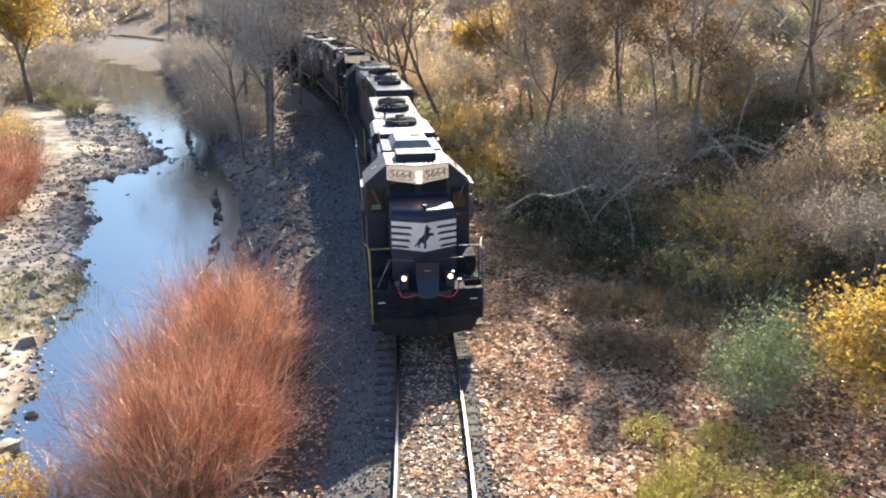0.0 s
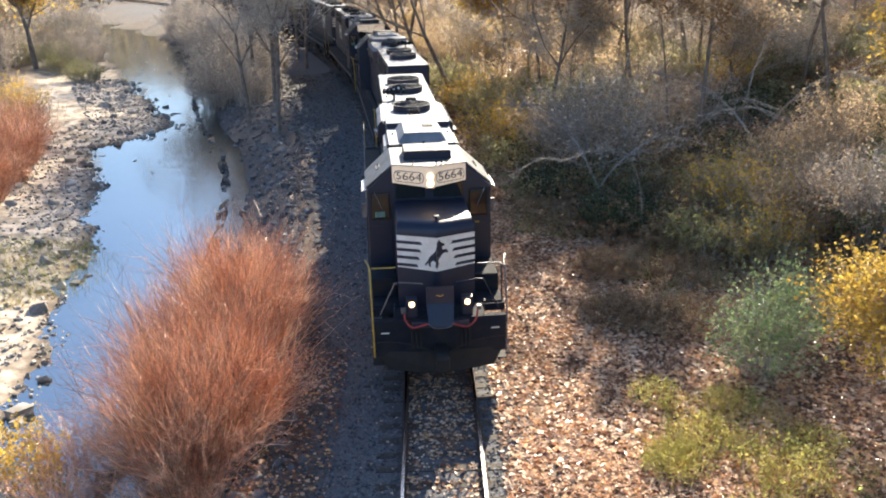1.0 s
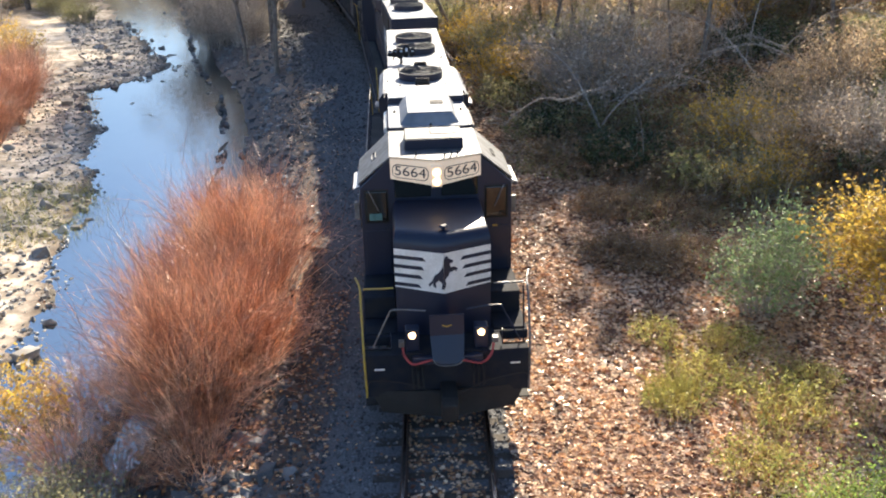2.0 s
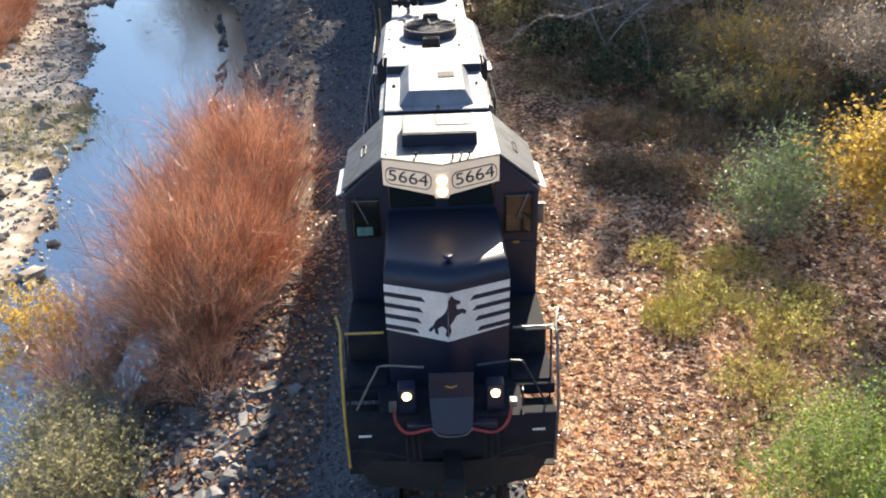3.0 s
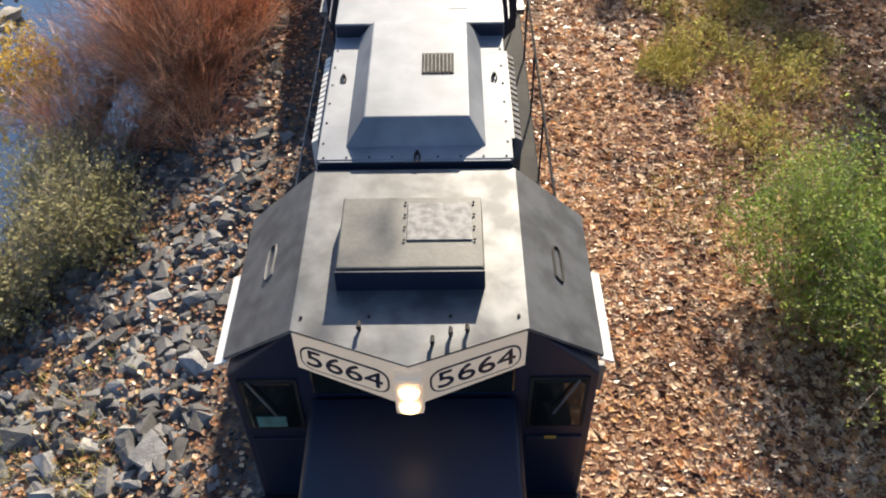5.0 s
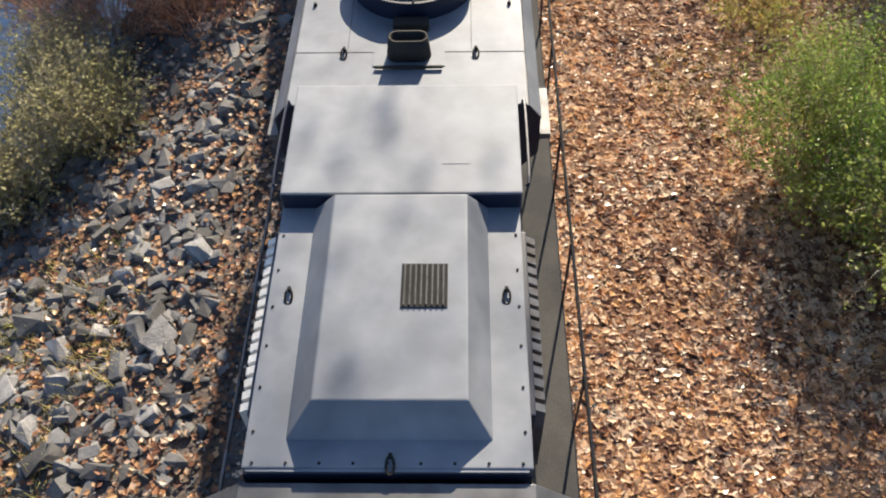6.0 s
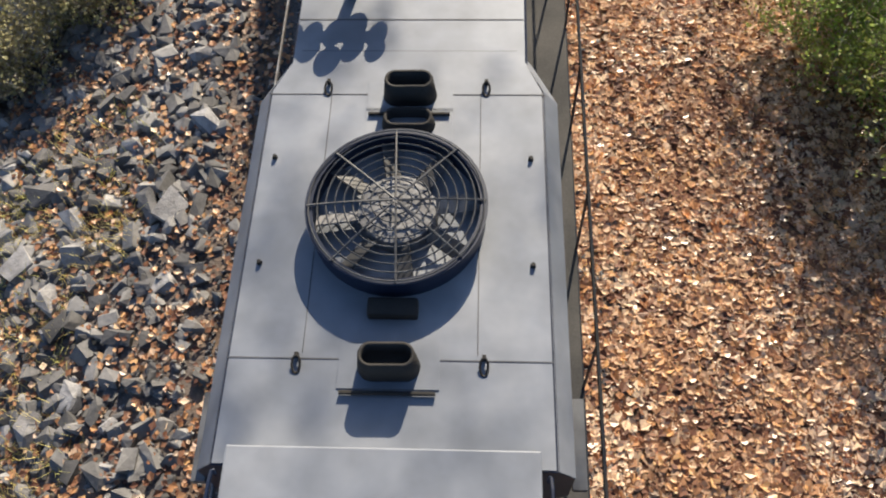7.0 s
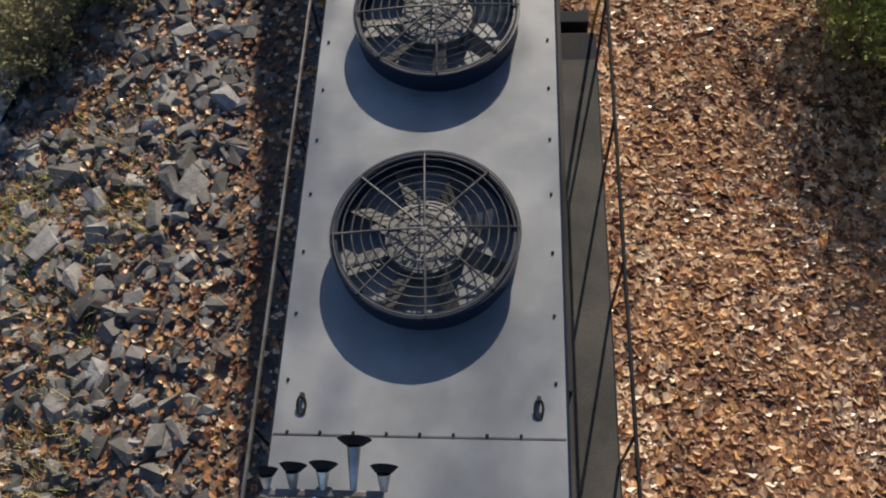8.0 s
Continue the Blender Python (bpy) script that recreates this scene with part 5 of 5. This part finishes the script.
# ---------------------------------------------------------------- plants, place by place
def build_plants():
    red = "dense red-orange osier shrub, leafless, on the stream bank"
    kw = dict(crook=0.06, side_twigs=6, group="osier shrubs", splay=1.3)
    first = shrub("osier_shrub", red, 400, 3.6, 1.9, REDTWIG, 21, r=0.011, **kw)
    second = shrub("osier_shrub", red, 340, 3.0, 1.7, REDTWIG, 22, r=0.011, **kw)
    low = shrub("osier_shrub", "low straggling red osier shoots by the water", 170, 1.6, 1.5, REDTWIG, 23, r=0.007, **kw)
    first.matrix_basis, second.matrix_basis, low.matrix_basis = place(-6.3, 22.2, 0), place(-5.0, 18.0, 40), place(-7.9, 14.4)
    for src, x, y, turn in ((first, -5.1, 20.4, 100), (second, -6.6, 20.0, 200), (second, -5.5, 16.4, 310), (first, -6.3, 18.2, 30), (second, -5.2, 14.7, 75), (second, -4.5, 16.2, 250), (first, -5.6, 15.6, 130), (low, -4.6, 13.2, 200), (low, -6.6, 13.6, 90), (low, -8.2, 16.4, 150), (first, -21.4, 40, 20), (second, -22.8, 37.5, 200), (first, -22.6, 43.5, 120), (second, -20.6, 36.4, 120), (second, -24.0, 47, 220), (second, -24.6, 41, 300)):
        copy_thing(src, place(x, y, turn))
    g = shrub("green_shrub", "bright green leafy shrub at the wood's edge", 420, 2.2, 1.8, TWIG, 31, leaf=GREENLEAF, leaves=26000, leaf_size=0.05, group="green shrubs", foot=0.5, splay=0.8)
    g.matrix_basis = place(5.9, 8.7, 0)
    for x, y, turn in ((7.4, 6.9, 120), (8.6, 9.0, 230), (9.6, 6.2, 300)):
        copy_thing(g, place(x, y, turn) @ Matrix.Scale(1.25, 4))
    fern = shrub("green_shrub", "grey-green arching shrub with narrow leaves", 170, 2.1, 1.4, TWIG, 32, leaf=FERNLEAF, leaves=2600, leaf_size=0.085, group="green shrubs", foot=0.3, splay=0.9)
    fern.matrix_basis = place(7.2, 17.9)
    copy_thing(fern, place(8.3, 19.4, 80))
    herb = shrub("herb_patch", "low yellow-green herbs in the sun among leaves", 130, 0.55, 0.8, GRASS, 36, r=0.006, leaf=HERB, leaves=700, leaf_size=0.06, group="herb patches", foot=0.9)
    herb.matrix_basis = place(5.3, 15.2)
    for x, y, t in ((6.2, 16.6, 50), (4.5, 14.3, 100), (6.4, 14.0, 160), (5.4, 12.4, 220), (7.3, 14.9, 280), (4.6, 17.0, 330)):
        copy_thing(herb, place(x, y, t) @ Matrix.Scale(0.8 + (t % 7) * 0.07, 4))
    o = shrub("olive_shrub", "dull olive half-bare shrub among the stones", 420, 1.7, 1.3, TWIG, 33, leaf=DULLLEAF, leaves=5200, leaf_size=0.07, group="olive shrubs", foot=0.4, splay=0.9)
    o.matrix_basis = place(-6.0, 10.6)
    copy_thing(o, place(-7.2, 9.4, 90))
    copy_thing(o, place(-6.9, 11.9, 190))
    ivy = shrub("evergreen_thicket", "low dark green thicket beside the track", 300, 1.3, 1.8, TWIG, 34, leaf=DARKLEAF, leaves=4000, leaf_size=0.12, group="evergreen thickets", foot=0.8)
    ivy.matrix_basis = place(4.2, 33)
    for x, y, t in ((3.4, 38, 40), (6.4, 35.5, 100), (2.2, 46, 150), (1.5, 54, 200), (5.9, 29, 250), (-1.0, 62, 10)):
        copy_thing(ivy, place(x, y, t))
    amber = shrub("amber_shrub", "small shrub with amber leaves at the water", 60, 1.7, 1.2, TWIG, 38, leaf=YELLOWLEAF, leaves=1500, leaf_size=0.09, group="amber shrubs", foot=0.4)
    amber.matrix_basis = place(-9.4, 16.0)
    copy_thing(amber, place(-10.0, 14.2, 70) @ Matrix.Scale(0.8, 4))
    # bare brush of the wood's edge
    brush = [shrub("bare_shrub", "tangled bare grey shrub with a few dry leaves", 120, h, rad, TWIG, 40 + k, r=0.015, side_twigs=5, leaf=lf, leaves=lv, leaf_size=0.12, group="bare shrubs", splay=1.1, foot=0.5) for k, (h, rad, lf, lv) in enumerate(((3.4, 2.8, TANLEAF, 5200), (4.0, 3.0, TWIGLEAF, 2600), (3.0, 2.6, YELLOWLEAF, 2600), (2.4, 2.6, DULLLEAF, 5200)))]
    q = random.Random(5)
    spots = []
    for i in range(178):
        y = q.uniform(24, 100)
        u = q.uniform(6.5, 12 + 0.5 * y) + max(0, (34 - y)) * 0.3
        spots.append(((0, 1, 3, 0, 1, 2, 3)[i % 7], CX + math.sqrt(RADIUS ** 2 - (y - CY) ** 2) + u, y))
    for i in range(26):
        y = q.uniform(56, 120)
        u = q.uniform(float(river_right(y)) + 1.0, float(river_right(y)) + 6)
        spots.append((1, CX + math.sqrt(RADIUS ** 2 - (y - CY) ** 2) + min(u, -8.0), y))
    for i in range(26):
        y = q.uniform(80, 118)
        u = q.choice((q.uniform(-12, -8), q.uniform(-32, -22)))
        spots.append((1, CX + math.sqrt(RADIUS ** 2 - (y - CY) ** 2) + u, y))
    for i in range(30):
        y = q.uniform(100, 150)
        spots.append(((1, 3)[i % 2], CX + math.sqrt(RADIUS ** 2 - (y - CY) ** 2) + q.uniform(-52, -21), y))
    for i in range(56):
        y = q.uniform(45, 130)
        u = float(river_left(y)) - q.uniform(3, 32)
        spots.append((i % 4, CX + math.sqrt(RADIUS ** 2 - (y - CY) ** 2) + u, y))
    used = set()
    for k, x, y in spots:
        if k not in used:
            used.add(k)
            brush[k].matrix_basis = place(x, y, q.uniform(0, 360))
        else:
            copy_thing(brush[k], place(x, y, q.uniform(0, 360)) @ Matrix.Scale(q.uniform(0.6, 1.25), 4))
    # yellow trees
    tree("maple_sapling", "young maple with yellow autumn leaves", 5.0, 51, place(9.2, 15.6), r=0.07, leaf=YELLOWLEAF, leaves=12000, leaf_size=0.10, levels=3, lean=(-0.12, 0))
    tree("maple_tree", "streamside tree with yellow leaves", 15.0, 52, place(-39, 80), r=0.26, leaf=YELLOWLEAF, leaves=12000, leaf_size=0.32)
    tree("maple_tree", "wood-edge tree with golden leaves", 8.0, 53, place(17, 33), r=0.12, leaf=YELLOWLEAF, leaves=3500, leaf_size=0.2)
    tree("maple_tree", "golden leaved tree beyond the train", 9.0, 54, place(3.5, 66), r=0.16, leaf=YELLOWLEAF, leaves=7000, leaf_size=0.26)
    # bare trees of the wood
    kinds = [tree("bare_tree", "grey woodland tree with a thin cover of dry leaves", 10 + k, 60 + k, place(14 + 4 * k, 44 + 5 * k), r=0.085, first=0.24, spread=0.85, twigs=1 + k % 2, leaf=(TANLEAF, DULLLEAF, TWIGLEAF, TANLEAF)[k], leaves=(2800, 2800, 2400, 1800)[k], leaf_size=0.15, group="bare trees") for k in range(4)]
    for i in range(120):
        if i % 3 == 0 and i < 60:
            y = q.uniform(34, 130)
            u = q.uniform(8, 14 + 0.6 * y)
        else:
            y = q.uniform(80, 210)
            u = q.uniform(-95, -28) if i < 80 else q.uniform(-30, 60) + 0.1 * (y - 80)
            if -27 < u < 8:
                u += 38
        copy_thing(kinds[i % 4], place(CX + math.sqrt(max(100, RADIUS ** 2 - (y - CY) ** 2)) + u, y, q.uniform(0, 360)))
    tall = tree("tall_bare_tree", "tall tree with open limbs and few dry leaves", 19, 81, place(10.5, 37, 0), r=0.10, spread=0.7, twigs=1, levels=4, group="bare trees", first=0.4, twig_len=(0.5, 1.4), leaf=TANLEAF, leaves=900, leaf_size=0.16)
    for x, y, t in ((17, 43, 250), (15.5, 36, 70), (5, 51, 160), (9.5, 53, 300), (13.5, 49, 20)):
        copy_thing(tall, place(x, y, t))
    far_woods()
    branch()
    leaning_limbs()
    for x, y, t, src, k in ((2.2, 41, 20, 2, 1.0), (3.0, 47, 200, 3, 1.2), (-0.2, 55, 80, 3, 1.2), (1.2, 50, 310, 2, 1.0), (5.5, 44, 150, 3, 1.1)):
        copy_thing(brush[src], place(x, y, t) @ Matrix.Scale(k, 4))
    # the group of stems between stream and line
    bank = tree("bare_tree", "slender leafless tree on the stream bank", 11, 71, place(-11.4, 54), r=0.14, spread=0.5, twigs=1, group="bare trees", first=0.5)
    for x, y, t in ((-12.6, 52, 100), (-12.0, 58, 200), (-9.9, 47.5, 300), (-14.0, 60, 30), (-13.6, 66, 80), (-15.5, 70, 150), (-12.5, 72, 220), (-17.5, 76, 290), (-14.5, 79, 10)):
        copy_thing(bank, place(x, y, t))
    # slender oaks added for dappled shade; the first stands out of view
    oak = tree("oak_tree", "tall slender oak added for dappled shade, holding clumps of brown leaves", 20, 85, place(11.6, 22.5), r=0.075, spread=0.75, twigs=1, levels=3, first=0.42, leaf=OAKLEAF, leaves=13000, leaf_size=0.17, clumps=64)
    copy_thing(oak, place(8.8, 45.0, 130) @ Matrix.Scale(0.7, 4))
    copy_thing(oak, place(9.5, 37.0, 215) @ Matrix.Scale(0.7, 4))
    # low tangle that covers the floor of the wood
    tangle = [shrub("bramble_patch", lab, 150, 1.3, 2.2, TWIG, 130 + k, r=0.009, crook=0.12, side_twigs=3, leaf=lf, leaves=2600, leaf_size=0.11, group="bramble patches", splay=1.6, foot=0.9) for k, (lf, lab) in enumerate(((OAKLEAF, "low brown bramble tangle on the wood's floor"), (DULLLEAF, "low olive bramble tangle on the wood's floor"), (DARKLEAF, "low dark green bramble tangle by the line")))]
    for i in range(78):
        y = q.uniform(24, 52)
        u = q.uniform(4.6 if y > 27 else 8.0, 9 + 0.36 * y)
        m = place(CX + math.sqrt(RADIUS ** 2 - (y - CY) ** 2) + u, y, q.uniform(0, 360))
        k = (0, 1, 0, 2, 1, 0)[i % 6]
        if i < 4 and i != 2:
            tangle[k].matrix_basis = m
        else:
            copy_thing(tangle[k], m @ Matrix.Diagonal((*(q.uniform(0.8, 1.3),) * 2, q.uniform(0.6, 1.2), 1)))
    for i in range(12):
        y = q.uniform(20.5, 27)
        x = CX + math.sqrt(RADIUS ** 2 - (y - CY) ** 2) + q.uniform(4.2, 9.5)
        copy_thing(tangle[0], place(x, y, q.uniform(0, 360)) @ Matrix.Diagonal((0.6, 0.6, q.uniform(0.3, 0.5), 1)))
    # tall oaks added, crowns mostly out of view, to shade wood, bank and line
    canopy = tree("tall_oak", "tall oak added for shade, with a high crown of brown leaves", 16, 141, place(13.0, 18.2), r=0.14, spread=0.95, twigs=1, levels=4, first=0.46, leaf=OAKLEAF, leaves=3600, leaf_size=0.2, clumps=150, group="tall oaks")
    for x, y, t, k in ((13.5, 51, 20, 0.95), (8.0, 52, 310, 0.9), (4.0, 57, 40, 1.0), (-4.2, 69, 210, 1.1), (-7.5, 76, 330, 1.2), (-12.6, 62, 15, 1.0), (-14.2, 72, 95, 1.1)):
        copy_thing(canopy, place(x, y, t) @ Matrix.Scale(k, 4))
    for x, y, t, k in ((9.5, 46, 75, 0.85), (4.6, 44, 190, 0.75), (-20, 104, 10, 1.3), (-27, 112, 80, 1.4), (-34, 122, 160, 1.4), (-24, 96, 250, 1.2), (-42, 130, 300, 1.5), (-16, 90, 45, 1.2)):
        copy_thing(canopy, place(x, y, t) @ Matrix.Scale(k, 4))
    for x, y, t in ((12.6, 14.4, 150), (0.3, 52, 75), (-1.6, 57, 120), (-2.9, 61.5, 20), (-4.2, 66, 260)):
        copy_thing(canopy, place(x, y) @ pose(0, 0, 0, 0, -15, 0) @ pose(0, 0, 0, 0, 0, t))
    # a slender tree added out of view to lay thin shade over the roofs
    tree("leaning_oak", "slender unseen oak leaning over the line, added for thin shade on the roofs", 19, 151, place(16.0, 17.6), r=0.085, spread=0.9, twigs=1, levels=3, first=0.62, leaf=OAKLEAF, leaves=4800, leaf_size=0.2, clumps=120, lean=(-0.62, -0.05), group="tall oaks")

build_stones()
build_litter()
build_plants()

# ---------------------------------------------------------------- the train behind
PIVOTS = (4.0, 13.1)


def behind(s0, gap, reverse):
    """The pose of an engine whose front lies gap metres behind the leading engine's, on the curve."""
    a, b = arc(s0 + gap + PIVOTS[0]), arc(s0 + gap + PIVOTS[1])
    d = (b - a).normalized()
    yaw = math.degrees(math.atan2(-d.x, d.y))
    o = a - d * PIVOTS[0]
    if reverse:
        o = a + d * (16.9 - PIVOTS[0])
        yaw += 180
    return pose(o.x, o.y, 0, 0, 0, yaw)


def front_s(t):
    """How far along the track the leading engine's front stands at t seconds."""
    y = float(np.interp(t, [r[0] for r in TRAIN], [r[2] for r in TRAIN]))
    return RADIUS * math.asin((y - CY) / RADIUS)


TRAILING = []
for gap, rev, lab in ((18.5, True, "black freight locomotive running long hood first"), (37.0, False, "black freight locomotive coupled cab first in the train"), (55.5, True, "black freight locomotive deep in the train"), (74.0, False, "black freight locomotive by the upper stream"), (92.5, True, "black locomotive half hidden by bare trees"), (111.0, False, "last black locomotive seen by the stream")):
    ob = copy_thing(lead, behind(front_s(0), gap, rev))
    ob["label"] = lab
    for c in list(ob.children_recursive):
        if c.name.startswith("number.") or c.name.startswith("lens"):
            bpy.data.objects.remove(c)
    TRAILING.append((ob, gap, rev))


def motions():
    walk(lead, [(t, pose(x, y, 0, 0, 0, yaw)) for t, x, y, yaw in TRAIN])
    steps = [0.5 * k for k in range(17)]
    for ob, gap, rev in TRAILING:
        walk(ob, [(t, behind(front_s(t), gap, rev)) for t in steps])
    for w in [o for root in [lead] + [r[0] for r in TRAILING] for o in root.children if o.name.startswith("wheelset")]:
        y, z = w.location.y, w.location.z
        back = any(r[2] and w.parent == r[0] for r in TRAILING)
        turn = [(0.15 * k, (front_s(0.15 * k) - front_s(0)) / 0.508) for k in range(53)] + [(8.0, (front_s(8.0) - front_s(0)) / 0.508)]
        walk(w, [(t, pose(0, y, z, math.degrees(-a if not back else a))) for t, a in turn])


motions()
